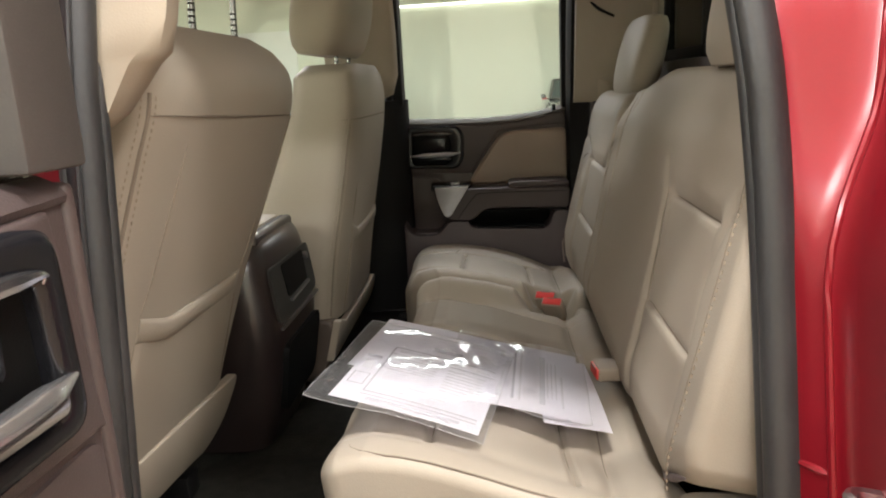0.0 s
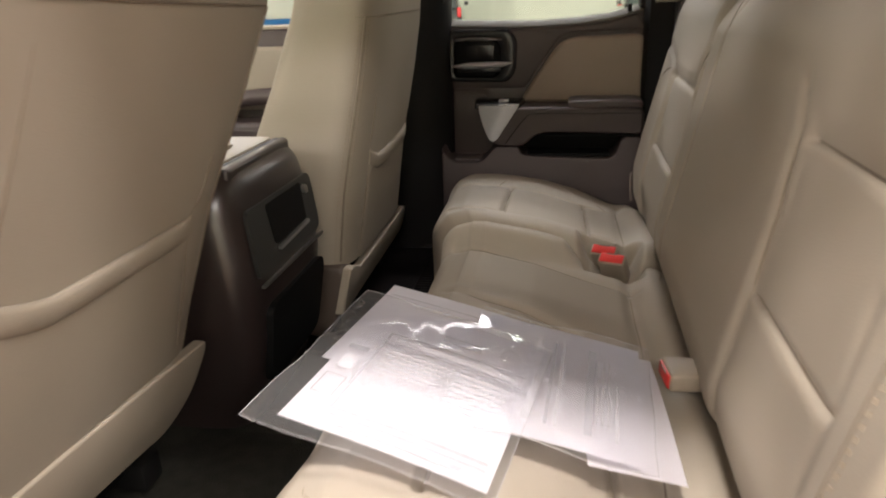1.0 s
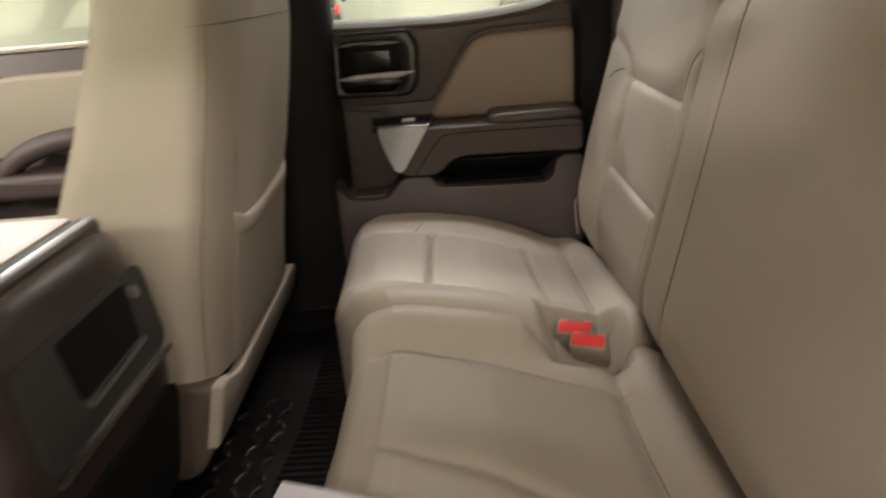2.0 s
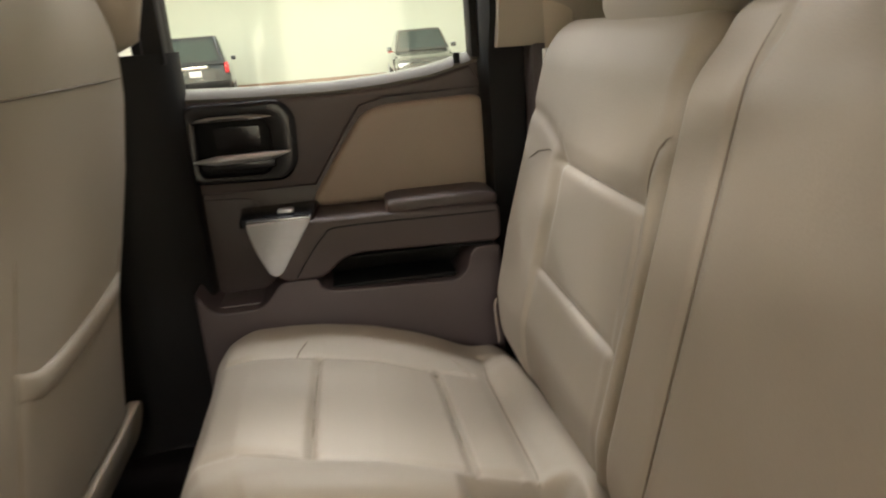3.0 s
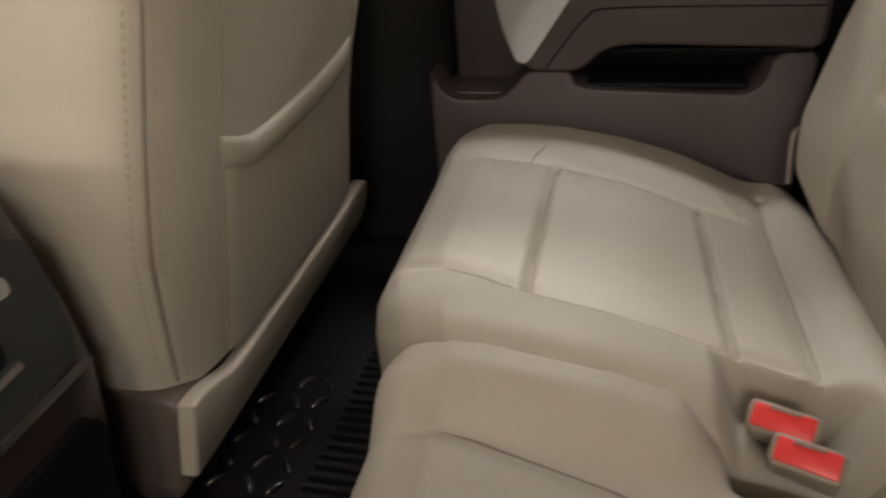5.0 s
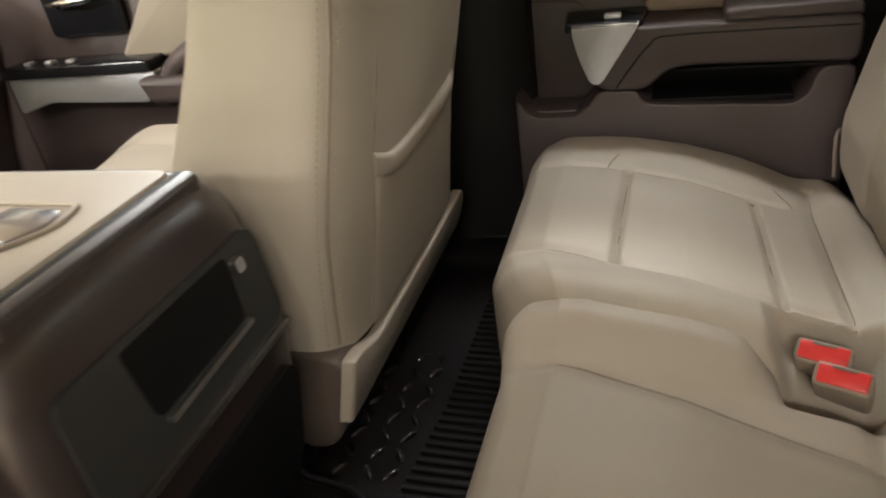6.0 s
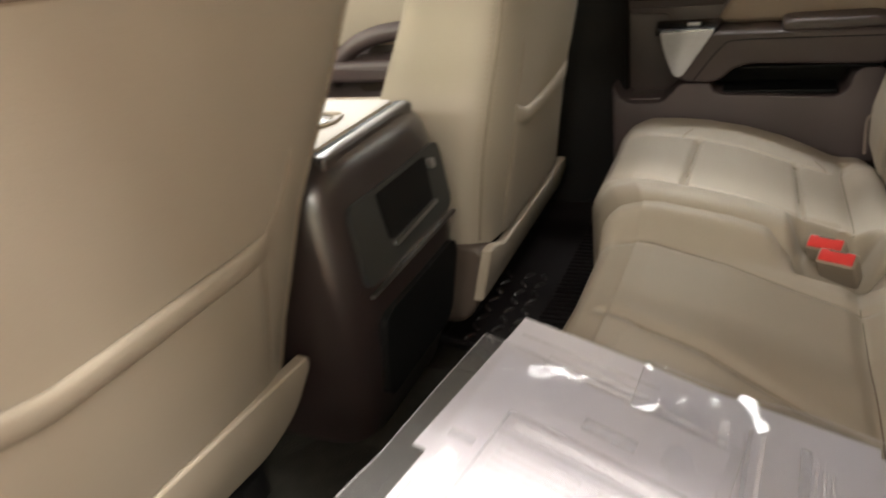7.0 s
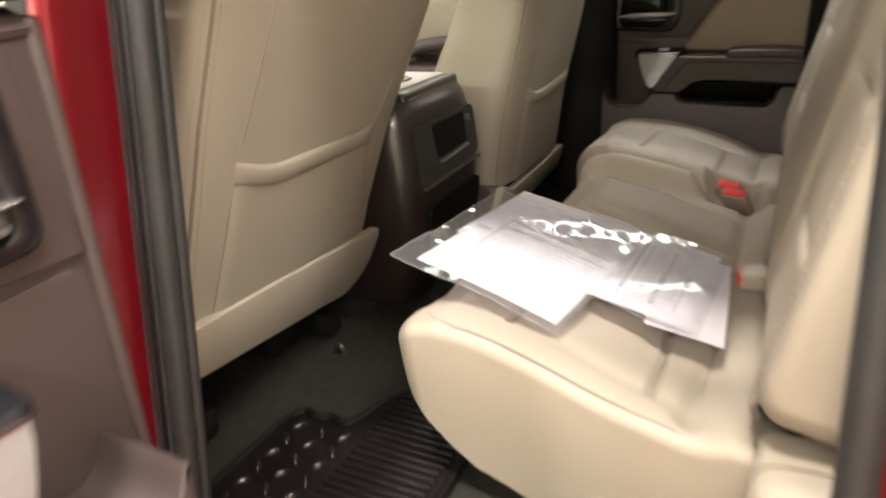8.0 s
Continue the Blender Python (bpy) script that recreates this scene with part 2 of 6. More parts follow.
def tube(pts, r, n=8, bm=None, flat=1.0, up=(0, 0, 1), taper=False):
    """A rod along points; flat squeezes it along up."""
    bm = bm or bmesh.new()
    p = [Vector(q) for q in pts]
    rings = []
    for i, c in enumerate(p):
        d = (p[min(i + 1, len(p) - 1)] - p[max(i - 1, 0)]).normalized()
        u = Vector(up)
        s = d.cross(u)
        if s.length < 1e-4:
            s = d.cross(Vector((1, 0, 0)))
        s.normalize()
        w = s.cross(d).normalized()
        k = 1.0
        if taper:
            k = min(1.0, 0.25 + 3.0 * min(i, len(p) - 1 - i) / (len(p) - 1))
        rings.append([bm.verts.new(c + (s * math.cos(a) + w * math.sin(a) * flat) * r * k) for a in [2 * math.pi * j / n for j in range(n)]])
    for a, b in zip(rings, rings[1:]):
        for j in range(n):
            bm.faces.new((a[j], a[(j + 1) % n], b[(j + 1) % n], b[j]))
    bm.faces.new(rings[0][::-1])
    bm.faces.new(rings[-1])
    return bm


def loft(rings, bm=None, cap=True):
    bm = bm or bmesh.new()
    rs = [[bm.verts.new(Vector(q)) for q in r] for r in rings]
    n = len(rs[0])
    for a, b in zip(rs, rs[1:]):
        for j in range(n):
            bm.faces.new((a[j], a[(j + 1) % n], b[(j + 1) % n], b[j]))
    if cap:
        bm.faces.new(rs[0][::-1])
        bm.faces.new(rs[-1])
    return bm


def rounded(poly, r, seg=5):
    """A polygon in two coordinates with its corners rounded; r is one radius or one for each corner."""
    out, n = [], len(poly)
    for i in range(n):
        rr = r[i] if isinstance(r, (list, tuple)) else r
        a, b, c = (Vector(poly[k % n]) for k in (i - 1, i, i + 1))
        u, v = (a - b), (c - b)
        k = min(rr, u.length * 0.48, v.length * 0.48)
        if k < 1e-5:
            out.append(tuple(b))
            continue
        p, q = b + u.normalized() * k, b + v.normalized() * k
        for s in range(seg + 1):
            t = s / seg
            out.append(tuple((1 - t) ** 2 * p + 2 * t * (1 - t) * b + t * t * q))
    return out


def plate(poly, lo, hi, axis="y", bevel=0.004, bm=None, seg=2):
    """A polygon of two coordinates pushed through from lo to hi along the third axis, its edge at hi rounded off by bevel."""
    bm = bm or bmesh.new()
    put = {"y": lambda a, b, c: (a, c, b), "x": lambda a, b, c: (c, a, b), "z": lambda a, b, c: (a, b, c)}[axis]
    cx, cy = sum(p[0] for p in poly) / len(poly), sum(p[1] for p in poly) / len(poly)
    n = len(poly)
    sgn = 1 if sum(poly[i][0] * poly[(i + 1) % n][1] - poly[(i + 1) % n][0] * poly[i][1] for i in range(n)) > 0 else -1
    nor = []
    for i in range(n):
        a, b, c = Vector(poly[i - 1]), Vector(poly[i]), Vector(poly[(i + 1) % n])
        d = ((b - a).normalized() if (b - a).length > 1e-9 else Vector((0, 0))) + ((c - b).normalized() if (c - b).length > 1e-9 else Vector((0, 0)))
        d = d.normalized() if d.length > 1e-9 else Vector((1, 0))
        nor.append(Vector((-d.y, d.x)) * sgn)
    sd = 1 if hi > lo else -1
    inner = [Vector(p) + q * bevel for p, q in zip(poly, nor)]
    for _ in range(12):   # where the rounding is tighter than the bevel, the inner edge closes to a point
        for i in range(n):
            k = (i + 1) % n
            if (inner[k] - inner[i]).dot(Vector(poly[k]) - Vector(poly[i])) < 0:
                mid = (inner[i] + inner[k]) / 2
                inner[i], inner[k] = mid.copy(), mid.copy()
    nor = [(v - Vector(p)) / bevel if bevel else q for v, p, q in zip(inner, poly, nor)]
    rings = [[put(p[0], p[1], lo) for p in poly]]
    for s in range(seg + 1):
        a = s / seg * math.pi / 2
        off, up = bevel * (1 - math.cos(a)), bevel * math.sin(a)
        rings.append([put(p[0] + q.x * off, p[1] + q.y * off, hi - sd * (bevel - up)) for p, q in zip(poly, nor)])
    return loft(rings, bm)


def ring_plate(outer, inner, base, top, deep, parent_axis="y", lip=0.004):
    """A frame between two outlines of equal count: a rounded rim that falls away to base outside and to deep inside."""
    def put(p, y):
        return (p[0], y, p[1])
    def mix(p, q, f):
        return (p[0] * (1 - f) + q[0] * f, p[1] * (1 - f) + q[1] * f)
    s = 1 if top > base else -1
    rows = [[put(p, base) for p in outer], [put(p, top - s * lip) for p in outer], [put(mix(p, q, 0.12), top - s * lip * 0.3) for p, q in zip(outer, inner)],
            [put(mix(p, q, 0.30), top) for p, q in zip(outer, inner)], [put(mix(p, q, 0.75), top - s * lip * 0.2) for p, q in zip(outer, inner)],
            [put(mix(p, q, 0.95), top - s * lip) for p, q in zip(outer, inner)], [put(q, top - s * lip * 2) for q in inner], [put(q, deep) for q in inner]]
    return loft(rows)


def near(a, b, line):
    """Distance from points (a, b) to a polyline."""
    best = np.full(a.shape, 9.0)
    for (x0, y0), (x1, y1) in zip(line, line[1:]):
        dx, dy = x1 - x0, y1 - y0
        t = np.clip(((a - x0) * dx + (b - y0) * dy) / (dx * dx + dy * dy + 1e-12), 0, 1)
        best = np.minimum(best, np.hypot(a - x0 - t * dx, b - y0 - t * dy))
    return best


def bump_at(a, b, ca, cb, ra, rb, h):
    return h * np.exp(-(((a - ca) / ra) ** 2 + ((b - cb) / rb) ** 2))


def sstep(x, lo, hi):
    t = np.clip((x - lo) / (hi - lo), 0, 1)
    return t * t * (3 - 2 * t)


def pad(m, a0, a1, b0, b1, corner, edge, height, floor, n=110, nb=None):
    """A stuffed pad over the rectangle a0..a1, b0..b1 with rounded corners and edges; height(a, b) is its top and floor(a, b) or a number its
    foot, both along the third axis of m."""
    nb = nb or n
    W, Hh, ca, cb = (a1 - a0) / 2, (b1 - b0) / 2, (a0 + a1) / 2, (b0 + b1) / 2
    s = np.linspace(-1, 1, n)
    s = np.sign(s) * (1 - (1 - np.abs(s)) ** 1.35)
    s2 = np.linspace(-1, 1, nb)
    s2 = np.sign(s2) * (1 - (1 - np.abs(s2)) ** 1.35)
    u, v = np.meshgrid(s, s2, indexing="ij")
    mm = np.maximum(np.maximum(np.abs(u), np.abs(v)), 1e-9)
    X, Y = W * u / mm, Hh * v / mm
    qx, qy = np.abs(X) - (W - corner), np.abs(Y) - (Hh - corner)
    inc = (qx > 0) & (qy > 0)
    L = np.hypot(qx, qy) + 1e-12
    X = np.where(inc, np.sign(X) * ((W - corner) + qx / L * corner), X)
    Y = np.where(inc, np.sign(Y) * ((Hh - corner) + qy / L * corner), Y)
    X, Y = X * mm, Y * mm
    qx, qy = np.abs(X) - (W - corner), np.abs(Y) - (Hh - corner)
    d = corner - (np.hypot(np.maximum(qx, 0), np.maximum(qy, 0)) + np.minimum(np.maximum(qx, qy), 0))
    k = 1 - np.clip(d / edge, 0, 1)
    A, B = X + ca, Y + cb
    Z = height(A, B) - edge * (1 - np.sqrt(np.maximum(0, 1 - k * k)))
    bm = bmesh.new()
    g = [[bm.verts.new(m @ Vector((A[i, j], B[i, j], Z[i, j]))) for j in range(nb)] for i in range(n)]
    for i in range(n - 1):
        for j in range(nb - 1):
            bm.faces.new((g[i][j], g[i + 1][j], g[i + 1][j + 1], g[i][j + 1]))
    ring = [(i, 0) for i in range(n)] + [(n - 1, j) for j in range(1, nb)] + [(i, nb - 1) for i in range(n - 2, -1, -1)] + [(0, j) for j in range(nb - 2, 0, -1)]
    fz = floor if callable(floor) else (lambda a, b: floor)
    prev = [g[i][j] for i, j in ring]
    for s in (0.5, 1.0):
        low = [bm.verts.new(m @ Vector((A[i, j], B[i, j], Z[i, j] * (1 - s) + fz(A[i, j], B[i, j]) * s))) for i, j in ring]
        c = len(ring)
        for q in range(c):
            bm.faces.new((prev[q], low[q], low[(q + 1) % c], prev[(q + 1) % c]))
        prev = low
    bm.faces.new(prev)
    return bm


def on_top(m, line, height, lift=0.0, n=40):
    """A polyline of (a, b) laid on a pad's top."""
    p = resample(line, n)
    z = height(p[:, 0], p[:, 1]) + lift
    return [m @ Vector((a, b, c)) for (a, b), c in zip(p, z)]


def stitches(pts, parent, mat=THREAD, gap=0.009, length=0.0055, r=0.0009, name="stitching"):
    """A row of short thread stitches along points, as one part."""
    p = np.array([tuple(q) for q in pts])
    total = np.sum(np.linalg.norm(np.diff(p, axis=0), axis=1))
    k = max(2, int(total / gap))
    q = resample(p, k * 2 + 1)
    bm = bmesh.new()
    for i in range(k):
        tube([q[2 * i], q[2 * i + 1] * (length / (gap / 2)) / 1.2 + q[2 * i] * (1 - (length / (gap / 2)) / 1.2)], r, 5, bm)
    return part(name, bm, mat, parent)


I4 = Matrix.Identity(4)


# ---- the hall round the truck ----
def hall():
    bm = boxed(-12, 12, -9.5, 24.4, -0.2, 0.0)
    tagged(link("floor", bm, HALL_FLOOR, False), "brown tiled display hall floor with a soft sheen", "floor", kind="structure")
    bm = boxed(-12, 12, -9.5, 24.4, 5.4, 5.6)
    tagged(link("ceiling", bm, CEIL, False), "plain white display hall ceiling", "ceiling", kind="structure")
    for name, b in (("wall_far", (-12, 12, 24.2, 24.4, 0, 5.4)), ("wall_near", (-12, 12, -9.5, -9.3, 0, 5.4)),
                    ("wall_front", (-12, -11.8, -9.3, 24.2, 0, 5.4)), ("wall_back", (11.8, 12, -9.3, 24.2, 0, 5.4))):
        tagged(link(name, boxed(*b), WALL, False), "plain cream painted wall", "wall", kind="structure")
    tagged(link("baseboard", boxed(-11.8, 11.8, 24.17, 24.197, 0, 0.14, bevel=0.01), HALL_FLOOR), "low brown skirting along the wall", "baseboard", kind="structure")
    # fixtures modelled round the added fill lamps
    for lx, ly, lw in LAMPS:
        t = thing("ceiling_light", (lx, ly, 5.4), "flat white fill light added at the hall ceiling, switched on", "ceiling light", "hall ceiling lights")
        bm = bmesh.new()
        box(bm, lx - 1.24, lx + 1.24, ly - 0.34, ly - 0.30, 5.30, 5.397)
        box(bm, lx - 1.24, lx + 1.24, ly + 0.30, ly + 0.34, 5.30, 5.397)
        box(bm, lx - 1.24, lx - 1.20, ly - 0.30, ly + 0.30, 5.30, 5.397)
        box(bm, lx + 1.20, lx + 1.24, ly - 0.30, ly + 0.30, 5.30, 5.397)
        part("frame", bm, CEIL, t, smooth=False)
        part("diffuser", boxed(lx - 1.19, lx + 1.19, ly - 0.29, ly + 0.29, 5.33, 5.36), LAMP_GLASS, t, smooth=False)
    t = thing("ceiling_light", (BAY[0], BAY[1], 5.4), "small square high-bay ceiling light, switched on", "ceiling light")
    bm = bmesh.new()
    for x0, x1, y0, y1 in ((-0.27, 0.27, -0.27, -0.23), (-0.27, 0.27, 0.23, 0.27), (-0.27, -0.23, -0.23, 0.23), (0.23, 0.27, -0.23, 0.23)):
        box(bm, BAY[0] + x0, BAY[0] + x1, BAY[1] + y0, BAY[1] + y1, 5.24, 5.397)
    part("frame", bm, CEIL, t, smooth=False)
    part("diffuser", boxed(BAY[0] - 0.22, BAY[0] + 0.22, BAY[1] - 0.22, BAY[1] + 0.22, 5.26, 5.29), LAMP_GLASS, t, smooth=False)
    # light strip high on the far wall
    t = thing("wall_light", (-0.4, 24.1, 4.15), "long white strip light glowing on the cream wall", "wall light")
    part("housing", boxed(-3.8, 3.0, 24.08, 24.197, 4.20, 4.24, bevel=0.005), CEIL, t)
    part("tube", tube([(-3.75, 24.10, 4.16), (2.95, 24.10, 4.16)], 0.035, 12), LAMP_GLASS, t)
    # banner on the wall ahead
    t = thing("wall_banner", (-9.5, 24.1, 0.9), "white wall banner with a blue lower band and red mark", "banner")
    part("cloth", boxed(-11.7, -7.0, 24.14, 24.19, 0.75, 3.6, bevel=0.01), POSTER, t)
    part("blue_band", boxed(-11.7, -7.0, 24.12, 24.138, 0.55, 0.74, bevel=0.003), BLUE, t)
    part("red_mark", plate(rounded([(-11.3, 0.85), (-10.8, 0.85), (-10.7, 1.2), (-11.05, 1.5), (-11.4, 1.2)], 0.1), 24.138, 24.125, "y", 0.003), POSTER_RED, t)


hall()


# ---- parked cars beyond the window ----
def wheel(parent, x, y, r, side):
    w = part("wheel", loft([[(x + r * k * math.cos(a), y + side * o, r + r * k * math.sin(a))
                             for a in [2 * math.pi * i / 28 for i in range(28)]] for k, o in ((0.6, -0.09), (0.96, -0.1), (1.0, -0.07), (1.0, 0.07), (0.96, 0.1), (0.62, 0.1), (0.6, 0.06))]), BLACK, parent)
    bm = bmesh.new()
    for i in range(5):
        a = 2 * math.pi * i / 5
        tube([(x, y + side * 0.075, r), (x + r * 0.58 * math.cos(a), y + side * 0.085, r + r * 0.58 * math.sin(a))], r * 0.09, 6, bm)
    tube([(x, y + side * 0.06, r), (x, y + side * 0.09, r)], r * 0.16, 12, bm)
    part("rim", bm, SILVER, w)


def car(name, label, m, length, width, height, paint, rear_lamps, suv):
    """A car along x with its nose at +x, moved by m."""
    t = thing(name, (0, 0, 0), label, "car", "cars parked in the hall")
    L, W, H2 = length / 2, width / 2, height
    belt = H2 * (0.60 if suv else 0.62)
    def ring(x, w, z0, z1, tuck):
        pts = []
        for k in range(24):
            a = 2 * math.pi * k / 24
            c, s = math.cos(a), math.sin(a)
            yy = w * (abs(c) ** 0.45) * (1 if c > 0 else -1)
            zz = (z0 + z1) / 2 + (z1 - z0) / 2 * (abs(s) ** 0.5) * (1 if s > 0 else -1)
            if s > 0:
                yy *= 1 - tuck * s
            pts.append((x, yy, zz))
        return pts
    hood = belt * (0.93 if suv else 0.90)
    deck = belt if suv else belt * 1.0
    body = [ring(-L, W * 0.80, 0.38, deck * 0.88, 0.03), ring(-L + 0.10, W * 0.95, 0.30, deck * 0.98, 0.04), ring(-L * 0.6, W, 0.26, deck, 0.05), ring(0, W, 0.24, belt, 0.05),
            ring(L * 0.35, W, 0.24, belt, 0.05), ring(L * 0.7, W * 0.98, 0.26, hood * 0.95, 0.07), ring(L - 0.15, W * 0.92, 0.28, hood * 0.82, 0.1), ring(L, W * 0.74, 0.34, hood * 0.70, 0.1)]
    b = part("body", loft(body), paint, t)
    ra, rb = (-L + 0.28, L * 0.12) if suv else (-L * 0.45, L * 0.10)
    ga, gb = (-L + 0.06, L * 0.42) if suv else (-L * 0.80, L * 0.45)
    bm = bmesh.new()
    bot = [(ga, -W * 0.86), (gb, -W * 0.86), (gb, W * 0.86), (ga, W * 0.86)]
    top = [(ra, -W * 0.68), (rb, -W * 0.68), (rb, W * 0.68), (ra, W * 0.68)]
    rings = []
    for f in (0.0, 0.5, 0.88, 0.97, 1.0):
        poly = [(p[0] * (1 - f) + q[0] * f, p[1] * (1 - f) + q[1] * f) for p, q in zip(bot, top)]
        if f == 1.0:
            poly = [(p[0] * 0.96 + (ra + rb) / 2 * 0.04, p[1] * 0.94) for p in poly]
        rings.append([(x, y, (belt - 0.03) * (1 - f) + H2 * f) for x, y in rounded(poly, 0.14, 5)])
    roof = part("roof", loft(rings), paint, t)
    def between(p, q, f):
        return [p[i] * (1 - f) + q[i] * f for i in range(2)]
    def pane(nm, i, j, f0, f1, inset, out):
        a0, b0 = between(bot[i], top[i], f0), between(bot[j], top[j], f0)
        a1, b1 = between(bot[i], top[i], f1), between(bot[j], top[j], f1)
        z0, z1 = (belt - 0.03) * (1 - f0) + H2 * f0, (belt - 0.03) * (1 - f1) + H2 * f1
        A = Vector((*a0, z0)).lerp(Vector((*b0, z0)), inset)
        B = Vector((*b0, z0)).lerp(Vector((*a0, z0)), inset)
        C = Vector((*b1, z1)).lerp(Vector((*a1, z1)), inset)
        D = Vector((*a1, z1)).lerp(Vector((*b1, z1)), inset)
        nrm = (B - A).cross(D - A).normalized() * out
        bmx = bmesh.new()
        lo = [bmx.verts.new(v - nrm) for v in (A, B, C, D)]
        hi = [bmx.verts.new(v + nrm) for v in (A, B, C, D)]
        bmx.faces.new(hi)
        bmx.faces.new(lo[::-1])
        for k in range(4):
            bmx.faces.new((lo[k], lo[(k + 1) % 4], hi[(k + 1) % 4], hi[k]))
        part(nm, bmx, CAR_GLASS, t, smooth=False)
    pane("rear_window", 3, 0, 0.12, 0.86, 0.10, 0.012)
    pane("windscreen", 1, 2, 0.08, 0.88, 0.06, 0.012)
    pane("side_window", 0, 1, 0.12, 0.86, 0.10, 0.012)
    pane("side_window", 2, 3, 0.12, 0.86, 0.10, 0.012)
    for s in (-1, 1):
        wheel(t, -L * 0.60, s * (W - 0.12), 0.35, s)
        wheel(t, L * 0.62, s * (W - 0.12), 0.35, s)
        part("mirror", boxed(L * 0.27, L * 0.36, s * W * 0.98 - 0.07 + s * 0.04, s * W * 0.98 + 0.07 + s * 0.04, belt - 0.01, belt + 0.11, bevel=0.03), paint, t)
        part("tail_lamp", boxed(-L - 0.02, -L + 0.16, s * W * 0.86 - 0.055, s * W * 0.86 + 0.055, belt * 0.74, belt * 1.0, bevel=0.03), TAIL, t)
        part("headlight", boxed(L - 0.22, L - 0.03, s * W * 0.70 - 0.17, s * W * 0.70 + 0.17, hood * 0.58, hood * 0.74, bevel=0.04), LENS, t)
    part("licence_plate", boxed(-L - 0.012, -L + 0.02, -0.15, 0.15, belt * 0.68, belt * 0.68 + 0.15, bevel=0.004), PLATE, t, "white plate with plain dark bars")
    part("trim_bar", boxed(-L - 0.02, -L + 0.02, -0.33, 0.33, belt * 0.68 + 0.20, belt * 0.68 + 0.27, bevel=0.008), CHROME, t)
    part("rear_bumper", boxed(-L - 0.05, -L + 0.25, -W * 0.90, W * 0.90, 0.34, 0.56, bevel=0.05), BLACK if suv else paint, t)
    part("grille", boxed(L - 0.06, L + 0.015, -W * 0.50, W * 0.50, hood * 0.42, hood * 0.62, bevel=0.02), GLOSS, t)
    part("chrome_bar", boxed(L - 0.02, L + 0.03, -W * 0.52, W * 0.52, hood * 0.52, hood * 0.56, bevel=0.01), CHROME, t)
    part("front_bumper", boxed(L - 0.18, L + 0.02, -W * 0.82, W * 0.82, 0.26, 0.44, bevel=0.04), GLOSS, t)
    t.matrix_basis = m
    return t


car("parked_car", "dark grey SUV parked nose to the wall, red tail lamps", pose(-3.95, 21.3, -0.0, 0, 0, 97), 4.6, 1.85, 1.70, DARK_CAR, True, True)
car("parked_car", "grey saloon car parked facing the truck", pose(2.42, 21.4, 0, 0, 0, -91), 4.7, 1.82, 1.46, GREY_CAR, False, False)


# ---- the truck's cab shell ----
def lean(z, y0=-0.825, k=-0.09):
    """How the cab's side leans in towards the roof."""
    return y0 + k * (1.2 - z) if z < 1.40 else y0 + k * (1.2 - 1.40) + 0.42 * (z - 1.40)


